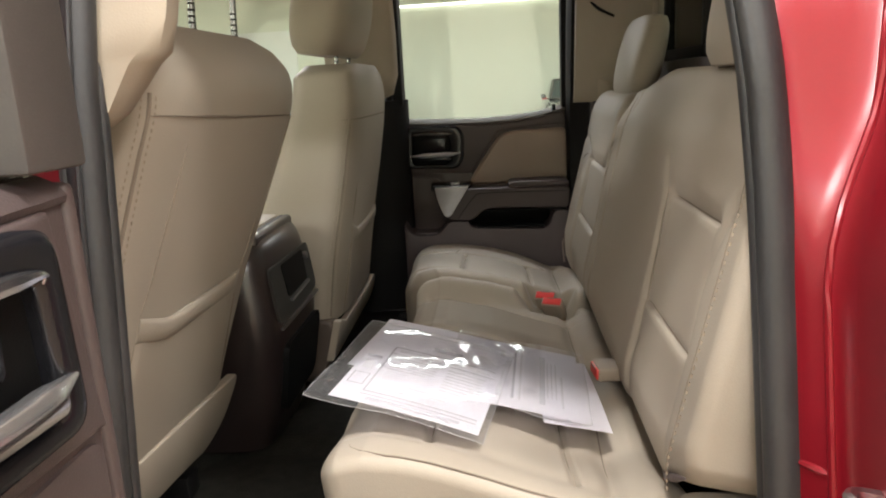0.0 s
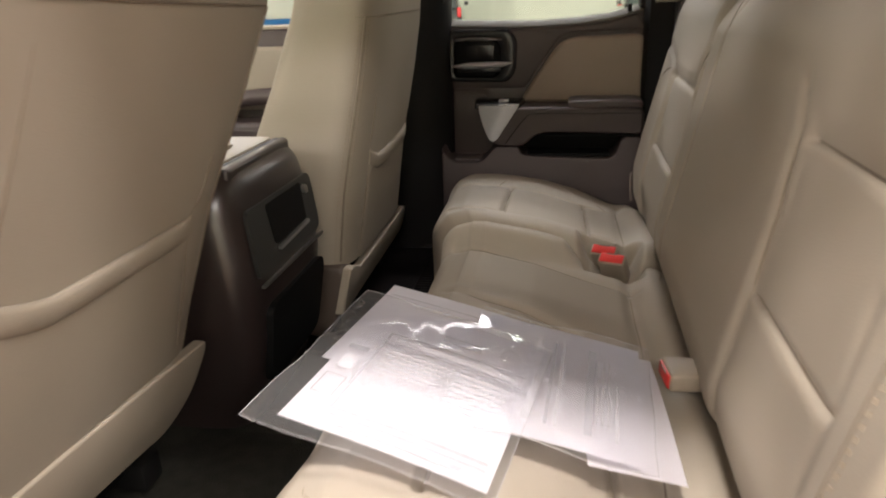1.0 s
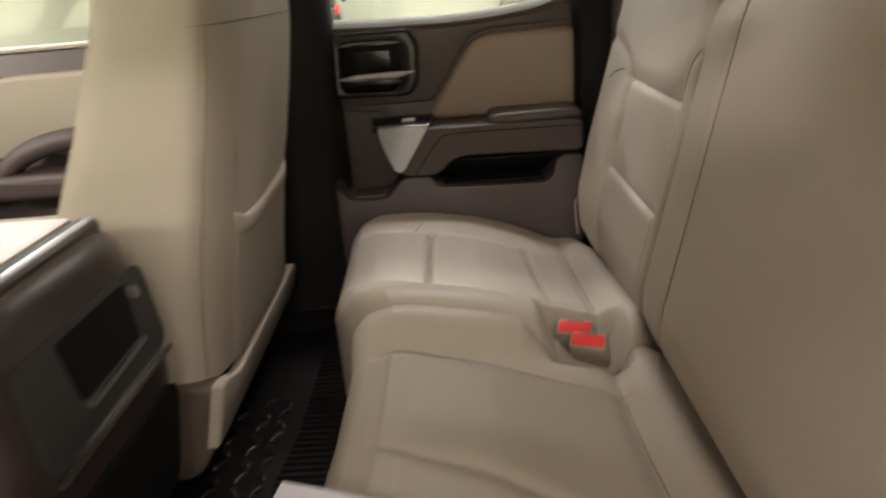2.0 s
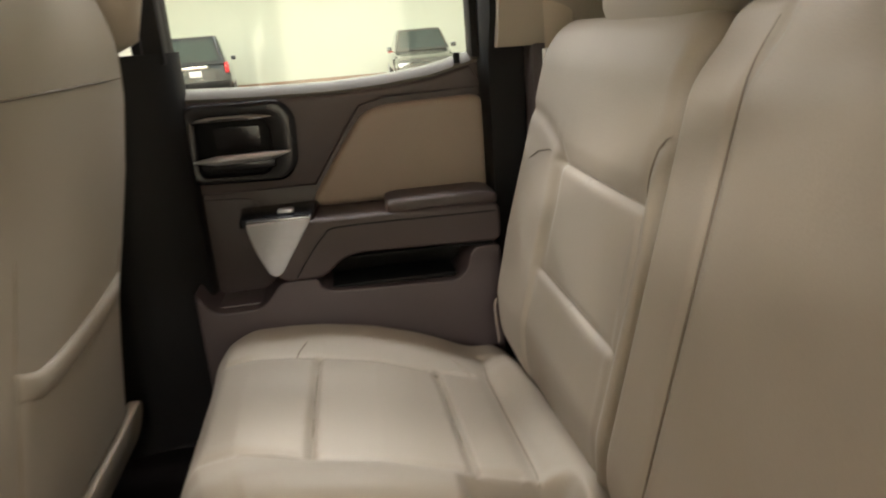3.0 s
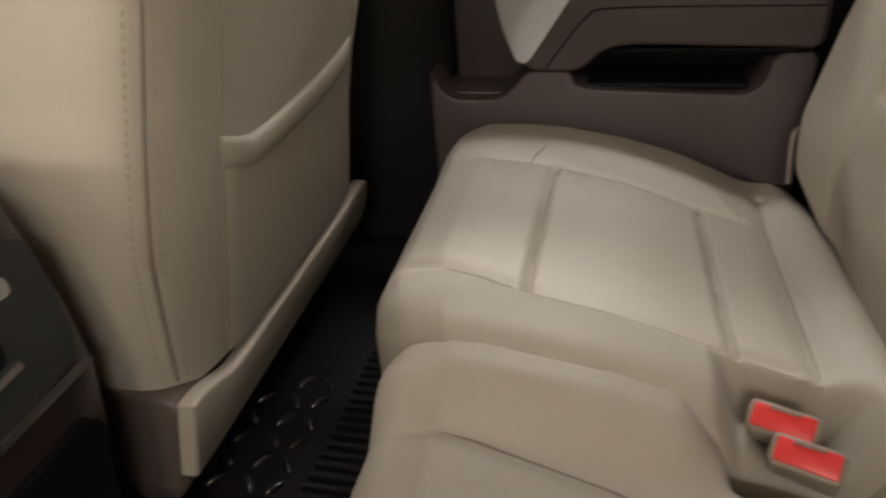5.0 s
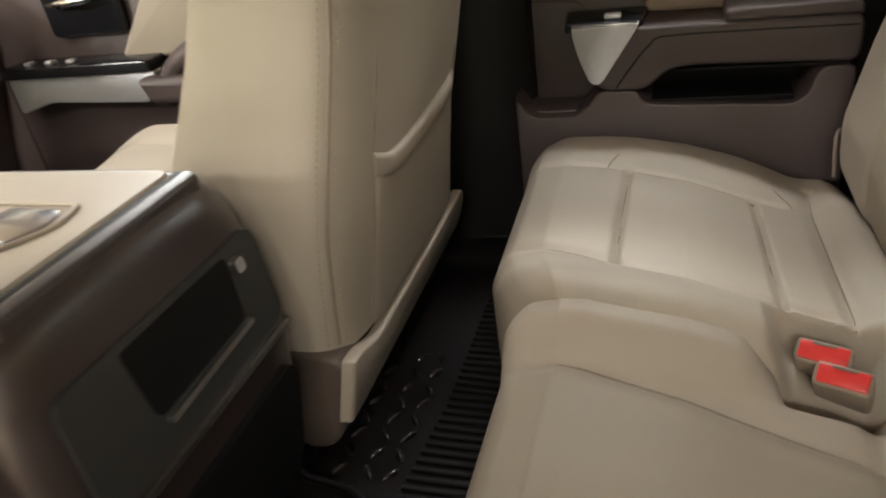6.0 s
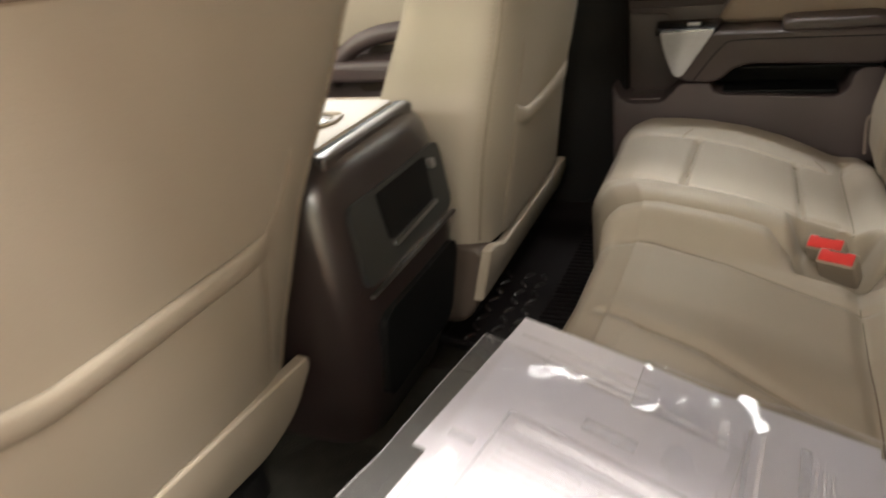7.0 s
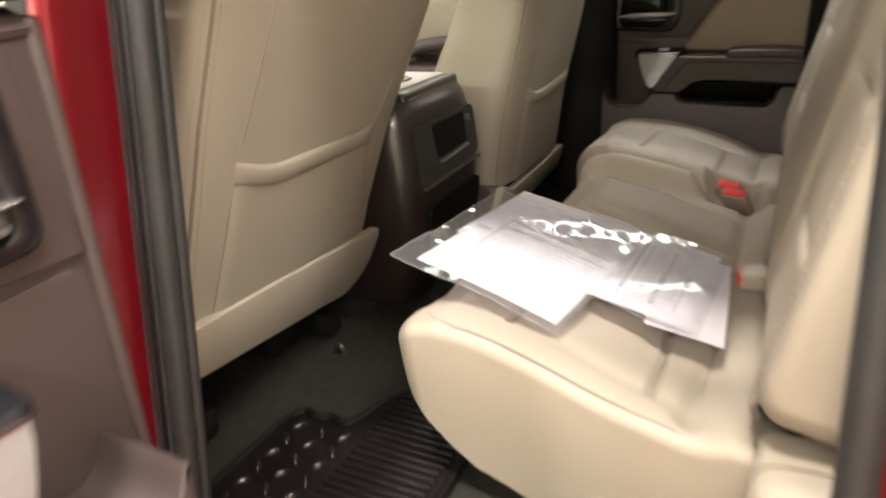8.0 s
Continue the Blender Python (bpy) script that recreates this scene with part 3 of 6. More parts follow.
def cab():
    t = thing("pickup_truck", (0, 0, 0.45), "red pickup truck cab, one rear door standing open", "truck")
    # floor pan with a raised tunnel
    rings = []
    for x in (-1.75, -0.62, -0.5, 0.52):
        w, e = (0.20, 0.30) if x < -0.55 else (0.07, 0.11)
        pr = [(-0.96, 0.70), (-e, 0.70), (-w, 0.725), (w, 0.725), (e, 0.70), (0.96, 0.70), (0.96, 0.55), (-0.96, 0.55)]
        rings.append([(x, y, z) for y, z in pr])
    for s in (-1, 1):
        part("kick_panel", boxed(-1.80, -1.484, min(s * 0.90, s * 0.93), max(s * 0.90, s * 0.93), 0.702, 1.34, bevel=0.006), COCOA, t)
    part("floor_pan", loft(rings), CARPET, t, "dark brown-grey carpet over the cab floor", angle=25)
    # back wall with its window
    part("rear_wall", boxed(0.55, 0.62, -0.93, 0.93, 0.55, 1.49), COCOA, t)
    bm = bmesh.new()
    box(bm, 0.555, 0.615, -0.80, -0.62, 1.492, 1.90)
    box(bm, 0.555, 0.615, 0.62, 0.80, 1.492, 1.90)
    box(bm, 0.555, 0.615, -0.62, 0.62, 1.86, 1.90)
    part("rear_window_frame", bm, CLOTH, t, smooth=False)
    bm = bmesh.new()
    for y in (-0.62, -0.22, 0.22, 0.595):
        box(bm, 0.57, 0.60, y, y + 0.025, 1.492, 1.858, bevel=0.004)
    box(bm, 0.57, 0.60, -0.594, 0.594, 1.493, 1.52, bevel=0.004)
    part("sliding_window_frame", bm, BLACK, t)
    part("rear_window", boxed(0.583, 0.588, -0.594, 0.594, 1.521, 1.857), TINTED, t, "tinted rear window glass", smooth=False)
    # roof and headliner
    part("roof", plate(rounded([(-1.15, -0.70), (0.66, -0.70), (0.66, 0.70), (-1.15, 0.70)], 0.12), 1.96, 1.99, "z", 0.012), RED, t, "red painted roof")
    part("headliner", plate(rounded([(-1.13, -0.69), (0.60, -0.69), (0.60, 0.69), (-1.13, 0.69)], 0.1), 1.955, 1.915, "z", 0.012), CLOTH, t, "pale beige cloth roof lining")
    # firewall, dash and windscreen
    part("dashboard", plate(rounded([(-1.85, 0.70), (-1.62, 0.70), (-1.52, 1.0), (-1.42, 1.26), (-1.50, 1.36), (-1.85, 1.34)], 0.05), -0.90, 0.90, "y", 0.01), COCOA, t, "dark brown dashboard")
    bm = bmesh.new()
    vs = [bm.verts.new(p) for p in ((-1.80, -0.80, 1.345), (-1.80, 0.80, 1.345), (-1.17, 0.66, 1.93), (-1.17, -0.66, 1.93))]
    bm.faces.new(vs)
    bmesh.ops.solidify(bm, geom=bm.faces[:], thickness=0.005)
    g = part("windscreen", bm, GLASS, t, smooth=False)
    g.visible_shadow = False
    for s in (-1, 1):
        part("a_pillar", tube([(-1.82, s * 0.85, 1.32), (-1.45, s * 0.78, 1.68), (-1.15, s * 0.69, 1.94)], 0.05, 10), CLOTH, t)
        part("roof_rail", tube([(-1.16, s * 0.70, 1.93), (-0.3, s * 0.715, 1.95), (0.62, s * 0.70, 1.93)], 0.05, 10), RED, t)
        part("rail_trim", tube([(-1.14, s * 0.665, 1.895), (-0.3, s * 0.68, 1.915), (0.60, s * 0.665, 1.895)], 0.035, 10), CLOTH, t)
        part("sill", boxed(-0.30, 0.42, s * 0.93 - 0.08, s * 0.93 + 0.05, 0.50, 0.695, bevel=0.02), RED, t)
        part("sill_plate", plate(rounded([(-0.26, s * 0.70), (0.38, s * 0.70), (0.38, s * 0.93), (-0.26, s * 0.93)], 0.02), 0.696, 0.712, "z", 0.004), COCOA, t)
    # left B pillar: red jamb, black seal, beige trim
    zs = [0.70, 0.85, 1.0, 1.1, 1.2, 1.3, 1.40, 1.48, 1.60, 1.75, 1.92]
    def b_x(z):
        return -0.284
    def lean(z, y0=-0.843):
        return y0 + 0.142 * (z - 1.2) if z < 1.52 else y0 + 0.0454 + 0.30 * (z - 1.52)
    rings = []
    for z in zs:
        y, x = lean(z), b_x(z)
        rings.append([(x - 0.014, y - 0.010, z), (x - 0.010, y - 0.030, z), (x - 0.002, y - 0.060, z), (x + 0.004, y - 0.085, z), (x + 0.007, y - 0.100, z), (x + 0.004, y - 0.108, z), (x - 0.006, y - 0.112, z),
                      (x - 0.020, y - 0.100, z), (x - 0.09, y - 0.040, z), (x - 0.16, y - 0.035, z), (x - 0.16, y - 0.02, z)])
    part("b_pillar_jamb", loft(rings), RED, t, "glossy red painted door jamb", angle=75)
    rings = []
    for z in zs:
        y, x = lean(z), b_x(z)
        rings.append([(x - 0.014, y - 0.108, z), (x - 0.024, y - 0.101, z), (x - 0.093, y - 0.043, z), (x - 0.165, y - 0.040, z), (x - 0.165, y - 0.036, z), (x - 0.09, y - 0.039, z), (x - 0.020, y - 0.098, z)])
    part("hinge_gasket", loft(rings), RUBBER, t, "black rubber gasket in the hinge gap")
    part("door_seal", tube(curve_pts([(b_x(z) - 0.002, lean(z) - 0.004, z) for z in zs], 50), 0.021, 14, flat=0.8), RUBBER, t, "black rubber door seal")
    part("seal_carrier", tube(curve_pts([(b_x(z) - 0.020, lean(z) - 0.012, z) for z in zs], 50), 0.016, 12, flat=0.7), RUBBER, t)
    for dx, dy in ((-0.030, -0.024), (-0.012, -0.026), (0.004, -0.022)):
        part("seal_rib", tube(curve_pts([(b_x(z) + dx, lean(z) + dy, z) for z in zs], 50), 0.0028, 8), RUBBER, t)
    part("jamb_edge", tube(curve_pts([(b_x(z) - 0.041, lean(z) - 0.030, z) for z in zs], 50), 0.005, 8), RED, t, "thin red painted flange beside the seal")
    part("seal_lip", tube(curve_pts([(b_x(z) + 0.010, lean(z) + 0.014, z) for z in zs], 50), 0.008, 10), RUBBER, t)
    # lower black pillar trim behind the seal
    rings = []
    for z in [0.70, 1.0, 1.2, 1.40]:
        y, x = lean(z), b_x(z)
        rings.append([(x - 0.02, y + 0.004, z), (x - 0.03, y + 0.06, z), (x - 0.09, y + 0.075, z), (x - 0.18, y + 0.07, z), (x - 0.19, y - 0.01, z)])
    part("b_pillar_lower_trim", loft(rings), COCOA, t)
    # beige upper trim with a bulged foot
    rings = []
    for z, fw, dp in ((1.438, 0.004, 0.015), (1.450, 0.016, 0.030), (1.475, 0.034, 0.040), (1.497, 0.050, 0.044), (1.508, 0.064, 0.045), (1.54, 0.072, 0.044), (1.62, 0.078, 0.042), (1.75, 0.08, 0.04), (1.91, 0.085, 0.04)):
        y, x = lean(z) + 0.025, b_x(z) + 0.005
        rings.append([(x - 0.03, y - 0.02, z), (x + fw * 0.75, y - 0.012, z), (x + fw * 0.98, y, z), (x + fw, y + dp * 0.5, z), (x + fw * 0.9, y + dp * 0.9, z), (x + fw * 0.4, y + dp, z),
                      (x - 0.10, y + dp, z), (x - 0.16, y + dp * 0.6, z), (x - 0.16, y - 0.02, z)])
    part("b_pillar_trim", loft(rings), PILLAR, t, "beige plastic pillar trim", angle=50)
    # left C pillar: seal and red jamb, rolling over into the outer skin
    def c_x(z):
        return float(np.interp(z, [0.70, 1.01, 1.19, 1.31, 1.42, 1.52, 1.92], [0.402, 0.394, 0.389, 0.385, 0.377, 0.366, 0.31]))
    def rim(z):
        """Breadth of the jamb's sloping face, from the seal to its ridge."""
        return float(np.interp(z, [0.7, 1.25, 1.29, 1.326, 1.368, 1.407, 1.442, 1.52, 1.92], [0.032, 0.031, 0.036, 0.046, 0.063, 0.080, 0.090, 0.105, 0.13]))
    rings, ridge = [], []
    for z in np.linspace(0.70, 1.92, 61):
        y, x, r = lean(z, -0.750), c_x(z), rim(z)
        ridge.append((x + r + 0.0005, y - 0.0385, z))
        rings.append([(x - 0.004, y + 0.014, z), (x + 0.006, y - 0.002, z), (x + r * 0.35, y - 0.013, z), (x + r * 0.7, y - 0.025, z), (x + r, y - 0.036, z), (x + r + 0.004, y - 0.042, z), (x + r + 0.010, y - 0.050, z),
                      (x + r + 0.012, y - 0.075, z), (x + r + 0.008, y - 0.13, z), (x + r + 0.002, y - 0.178, z), (x + r + 0.005, y - 0.190, z), (x + r + 0.016, y - 0.194, z), (x + r + 0.10, y - 0.20, z), (x + r + 0.34, y - 0.21, z), (x + r + 0.34, y - 0.06, z), (x + r + 0.06, y + 0.012, z)])
    part("quarter_panel", loft(rings), RED, t, "glossy red painted quarter panel", angle=75)
    part("jamb_ridge", tube(ridge, 0.0042, 8), RED, t)
    bead = [(c_x(1.066) + 0.008, lean(1.066, -0.750) - 0.006, 1.067), (c_x(1.066) + 0.030, lean(1.066, -0.750) - 0.036, 1.066)]
    part("jamb_bead", tube(resample(bead, 8), 0.0045, 8, taper=True), RED, t)
    part("door_seal", tube(curve_pts([(c_x(z) + 0.002, lean(z, -0.750) + 0.002, z) for z in zs], 50), 0.023, 14, flat=0.75), RUBBER, t, "black rubber door seal")
    part("seal_lip", tube(curve_pts([(c_x(z) - 0.012, lean(z, -0.750) + 0.020, z) for z in zs], 50), 0.009, 10), RUBBER, t)
    part("striker", tube(curve_pts([(0.438, -0.880, 1.088), (0.410, -0.880, 1.093), (0.400, -0.893, 1.095), (0.410, -0.905, 1.093), (0.438, -0.905, 1.088)], 20), 0.006, 8), STEEL, t, "bare steel door striker loop")
    # right B pillar, black, with beige upper trim
    rings = []
    for z in (0.70, 0.9, 1.1, 1.3, 1.42):
        s = 0.10 * (1.42 - z)
        rings.append([(-0.190, 0.922, z), (-0.196, 0.875, z), (-0.222 - s * 0.3, 0.845, z), (-0.30 - s * 0.9, 0.825, z), (-0.50 - s * 0.9, 0.83, z), (-0.51 - s, 0.952, z), (-0.195, 0.952, z)])
    part("b_pillar_lower_trim", loft(rings), BLACK, t)
    rings = []
    for z, fw, dp in ((1.42, 0.0, 0.02), (1.44, 0.05, 0.045), (1.50, 0.07, 0.055), (1.62, 0.075, 0.05), (1.91, 0.075, 0.04)):
        y = -lean(z) + 0.02
        rings.append([(-0.30, y, z), (-0.275 + fw, y - dp * 0.2, z), (-0.27 + fw, y - dp * 0.6, z), (-0.285 + fw, y - dp, z), (-0.42, y - dp, z), (-0.43, y, z)])
    part("b_pillar_trim", loft(rings), LEATHER_PLAIN, t, "beige plastic pillar trim", angle=50)
    y0 = -lean(1.7) - 0.030
    part("belt_guide", plate(rounded([(-0.322, 1.575), (-0.292, 1.575), (-0.286, 1.76), (-0.316, 1.76)], 0.008), y0 + 0.03, y0 - 0.004, "y", 0.003), BLACK, t, "black shoulder belt slot")
    part("window_post", boxed(-0.235, -0.20, 0.86, 0.90, 1.40, 1.90, bevel=0.006), BLACK, t)
    # right C pillar: black door frame, dark lower trim, beige upper trim
    rings = []
    for z in (0.70, 0.95, 1.2, 1.37, 1.44, 1.6, 1.9):
        o = -lean(z) - (-lean(1.2)) if z > 1.40 else 0
        rings.append([(0.325, 0.885 + o, z), (0.335, 0.86 + o, z), (0.395, 0.85 + o, z), (0.40, 0.93 + o, z), (0.325, 0.93 + o, z)])
    part("c_pillar_frame", loft(rings), BLACK, t)
    part("c_pillar_lower_trim", boxed(0.397, 0.56, 0.80, 0.90, 0.70, 1.395, bevel=0.01), COCOA, t)
    rings = []
    for z, d in ((1.385, -0.005), (1.40, -0.02), (1.5, -0.05), (1.65, -0.10), (1.91, -0.19)):
        rings.append([(0.345, 0.86 + d - 0.02, z), (0.40, 0.81 + d, z), (0.56, 0.79 + d, z), (0.56, 0.93 + d, z), (0.345, 0.93 + d, z)])
    part("c_pillar_trim", loft(rings), LEATHER_PLAIN, t, "beige plastic pillar trim", angle=30)
    part("coat_hook", tube(curve_pts([(0.372, 0.735, 1.690), (0.385, 0.715, 1.672), (0.403, 0.705, 1.653), (0.425, 0.705, 1.640), (0.450, 0.712, 1.629)], 20), 0.004, 8), BLACK, t, "thin black coat hook")
    # left C pillar inner trim
    part("c_pillar_lower_trim", boxed(0.42, 0.56, -0.728, -0.695, 0.70, 1.388, bevel=0.008), COCOA, t)
    rings = []
    for z in (1.389, 1.45, 1.5, 1.65, 1.91):
        y = lean(z, -0.750) + 0.018
        rings.append([(c_x(z) + 0.010, y + 0.006, z), (c_x(z) + 0.026, y + 0.022, z), (0.56, y + 0.028, z), (0.56, y, z), (c_x(z) + 0.030, y, z)])
    part("c_pillar_trim", loft(rings), LEATHER_PLAIN, t, "beige plastic pillar trim", angle=30)
    # outer skin of the right side below the windows and ahead of the doors
    part("chassis_rail", boxed(-1.9, 1.2, -0.45, -0.35, 0.40, 0.548, bevel=0.01), BLACK, t)
    part("chassis_rail", boxed(-1.9, 1.2, 0.35, 0.45, 0.40, 0.548, bevel=0.01), BLACK, t)
    for s in (-1, 1):
        wheel(t, -1.75, s * 0.80, 0.39, s)
        wheel(t, 1.05, s * 0.80, 0.39, s)
        part("axle", boxed(-1.80 if s < 0 else 1.0, -1.70 if s < 0 else 1.10, -0.78, 0.78, 0.34, 0.44, bevel=0.02), BLACK, t)
    part("side_panel", boxed(0.40, 0.70, 0.935, 0.99, 0.5, 1.37, bevel=0.01), RED, t)
    part("side_panel", boxed(-1.86, -1.50, 0.92, 0.98, 0.5, 1.35, bevel=0.01), RED, t)
    part("side_panel", boxed(-1.86, -1.50, -0.98, -0.92, 0.5, 1.35, bevel=0.01), RED, t)
    return t


cab()


# ---- rear bench: two cushions ----
def profile(x):
    return np.interp(x, [-0.17, -0.13, -0.09, -0.04, 0.0, 0.08, 0.175, 0.24, 0.33], [-0.030, -0.006, 0.004, 0.004, 0.0, -0.014, -0.042, -0.058, -0.066])


def groove(a, b, line, width, depth):
    return -depth * np.exp(-(near(a, b, line) / width) ** 2)


R_IN = [(-0.125, 0.337), (-0.08, 0.325), (0.0, 0.298), (0.10, 0.285), (0.177, 0.283), (0.225, 0.285)]
R_OUT = [(-0.125, 0.661), (-0.07, 0.645), (0.0, 0.632), (0.10, 0.618), (0.177, 0.605), (0.225, 0.60)]
R_CROSS = [[(0.0, 0.298), (-0.004, 0.632)], [(0.177, 0.283), (0.172, 0.605)]]
R_BACK = [(0.245, 0.235), (0.250, 0.30), (0.252, 0.60), (0.262, 0.70)]


def right_top(x, y):
    z = 0.976 + profile(x) - 0.115 * (np.minimum(y, 0.64) - 0.45) - 0.01 * np.maximum(0, y - 0.64)
    z = z - 0.030 * sstep(x, 0.14, 0.32) * sstep(y, 0.60, 0.77)
    z = z + 0.010 * (1 - sstep(y, 0.25, 0.31)) * (1 - sstep(x, 0.16, 0.23))
    z = z - 0.056 * (1 - sstep(y, 0.255, 0.280)) * sstep(x, 0.150, 0.185) * (1 - sstep(x, 0.25, 0.29))
    z = z + groove(x, y, R_IN, 0.008, 0.006) + groove(x, y, R_OUT, 0.009, 0.005) + groove(x, y, R_BACK, 0.012, 0.008)
    for c in R_CROSS:
        z = z + groove(x, y, c, 0.0048, 0.010)
    z = z + bump_at(x, y, -0.07, 0.47, 0.05, 0.15, 0.006) + bump_at(x, y, 0.09, 0.46, 0.07, 0.15, 0.006)
    z = z + 0.012 * np.exp(-((x - 0.295) / 0.026) ** 2)
    return z


L_IN = [(-0.125, -0.24), (-0.09, -0.262), (-0.02, -0.292), (0.0, -0.30), (0.10, -0.325), (0.186, -0.345), (0.24, -0.36)]
L_OUT = [(-0.125, -0.562), (-0.06, -0.572), (0.0, -0.578), (0.10, -0.592), (0.19, -0.606), (0.24, -0.612)]
L_EDGE = [(-0.118, -0.600), (-0.112, -0.625), (-0.095, -0.645), (-0.06, -0.655), (0.05, -0.657), (0.24, -0.657)]
L_CROSS = [[(0.0, -0.30), (-0.006, -0.578)], [(0.186, -0.345), (0.194, -0.606)]]
L_CURVE = [(-0.035, -0.275), (-0.030, -0.235), (-0.012, -0.205), (0.02, -0.194), (0.09, -0.200), (0.17, -0.245), (0.20, -0.275)]
L_MID = [(-0.10, -0.060), (-0.03, -0.078), (0.06, -0.10), (0.13, -0.13), (0.24, -0.17)]
L_SPLIT = [(-0.115, 0.150), (0.0, 0.143), (0.13, 0.125), (0.26, 0.11)]
L_BACK = [(0.240, -0.63), (0.250, -0.40), (0.250, 0.18)]


def left_top(x, y):
    z = 0.966 + profile(x) + 0.045 * np.clip(y + 0.35, -0.12, 0.15)
    z = z + (0.016 + 0.006 * (1 - sstep(x, -0.15, 0.02)) + 0.020 * sstep(x, 0.06, 0.24)) * (1 - sstep(y, -0.64, -0.46))
    z = z - 0.010 * sstep(y, -0.10, 0.0) + 0.036 * sstep(y, 0.140, 0.192) * (1 - sstep(x, 0.125, 0.170))
    z = z - 0.050 * sstep(y, 0.158, 0.182) * sstep(x, 0.160, 0.185) * (1 - sstep(x, 0.25, 0.29))
    z = z + 0.006 * (1 - sstep(near(x, y, L_CURVE), 0.0, 0.05)) * sstep(y, -0.34, -0.28)
    z = z + groove(x, y, L_IN, 0.012, 0.005) + groove(x, y, L_OUT, 0.018, 0.003) + groove(x, y, L_MID, 0.011, 0.007)
    z = z + groove(x, y, L_SPLIT, 0.010, 0.006) + groove(x, y, L_CURVE, 0.006, 0.004) + groove(x, y, L_BACK, 0.012, 0.008)
    for c in L_CROSS:
        z = z + groove(x, y, c, 0.0048, 0.010)
    z = z + bump_at(x, y, -0.07, -0.43, 0.05, 0.13, 0.006) + bump_at(x, y, 0.09, -0.45, 0.07, 0.12, 0.006)
    z = z + 0.012 * np.exp(-((x - 0.295) / 0.026) ** 2)
    return z


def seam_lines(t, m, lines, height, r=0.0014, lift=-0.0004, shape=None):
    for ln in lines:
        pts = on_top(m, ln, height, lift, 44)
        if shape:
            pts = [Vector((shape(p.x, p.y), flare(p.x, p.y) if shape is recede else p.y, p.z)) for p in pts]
        # dark tube in the groove: seam line with the groove's shade painted in
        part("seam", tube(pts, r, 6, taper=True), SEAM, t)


def slant(x, y):
    """Brings the outer front corner of the single cushion forward."""
    return x - (0.075 * (y - 0.40) - 0.030 * max(0.0, (0.32 - y) / 0.12)) * min(1.0, -x / 0.1) if x < 0 else x


def recede(x, y):
    """Draws the front of the wide cushion back beside its outer seat."""
    back = float(np.interp(y, [-0.40, -0.34, -0.27, -0.19, -0.10, 0.10, 0.19], [0.0, 0.006, 0.028, 0.045, 0.049, 0.048, 0.048]))
    return x + back * min(1.0, -x / 0.1) if x < 0 else x


def flare(x, y):
    """The outer side of the wide cushion runs out towards the backrest."""
    w = min(1.0, max(0.0, (-0.42 - y) / 0.22))
    return y + w * (0.009 - 0.036 * math.tanh((x - 0.11) / 0.12))


def shaped(bm, f, tuck=0.0, side=None):
    """Shifts a cushion's front by f and its side by side; tuck draws its outer side and front in towards the foot."""
    for v in bm.verts:
        v.co.x, v.co.y = f(v.co.x, v.co.y), (side(v.co.x, v.co.y) if side else v.co.y)
        low = max(0.0, 0.935 - v.co.z) * tuck
        v.co.y += low * min(1.0, max(0.0, (-0.50 - v.co.y) / 0.15))
        v.co.x += low * min(1.0, max(0.0, (0.10 - v.co.x) / 0.20))
    return bm


def rear_bench():
    t = right = thing("rear_seat", (0.08, 0.50, 0.72), "single beige leather rear seat beside the shut door, seamed panels", "car seat", "rear bench")
    c = part("cushion", shaped(pad(I4, -0.160, 0.345, 0.200, 0.800, 0.085, 0.040, right_top, lambda a, b: 0.80 + 0.04 * (1 if a > 0 else 0), 180, 190), slant), LEATHER, t)
    seam_lines(c, I4, [R_IN, R_OUT, R_BACK] + R_CROSS + [[(-0.035, 0.628), (-0.018, 0.70)], [(0.205, 0.68), (0.228, 0.60)]], right_top, shape=slant)
    part("base", boxed(-0.06, 0.30, 0.24, 0.74, 0.715, 0.83, bevel=0.012), COCOA, t)
    t = thing("rear_seat", (0.08, -0.23, 0.72), "wide beige leather rear bench seat with documents lying on it", "car seat", "rear bench")
    c = part("cushion", shaped(pad(I4, -0.155, 0.345, -0.668, 0.224, 0.036, 0.020, left_top, lambda a, b: float(np.interp(a, [-0.155, -0.14, -0.12, -0.09, -0.05, 0.03, 0.20], [0.900, 0.862, 0.825, 0.790, 0.760, 0.738, 0.732])), 170, 260), recede, 0.10, flare), LEATHER, t)
    seam_lines(c, I4, [L_EDGE, L_IN, L_CURVE, L_MID, L_SPLIT, L_BACK] + L_CROSS, left_top, shape=recede)
    part("base", boxed(0.08, 0.30, -0.50, 0.15, 0.712, 0.83, bevel=0.012), COCOA, t)
    return right, t


SEAT_R, SEAT_L = rear_bench()

# ---- rear bench: two backrests; local axes: across, up the slope, out of the face ----
SL = math.atan(0.22)
BACK = Matrix.Translation((0.300, 0, 0.905)) @ Matrix(((0, math.sin(SL), -math.cos(SL), 0), (1, 0, 0, 0), (0, math.cos(SL), math.sin(SL), 0), (0, 0, 0, 1)))
TOPB, TOPW = 0.532, 0.583   # height up the slope of the narrow and of the wide backrest


def tuck_in(b, b0):
    """A cross seam: the pad under it swells to its edge, the panel over it dips in behind."""
    over = sstep(b, b0 - 0.002, b0 + 0.002)
    return 0.0035 * np.exp(-((b - b0) / 0.055) ** 2) * (1 - over) - 0.0025 * np.exp(-((b - b0) / 0.040) ** 2) * over - 0.003 * np.exp(-((b - b0) / 0.006) ** 2)


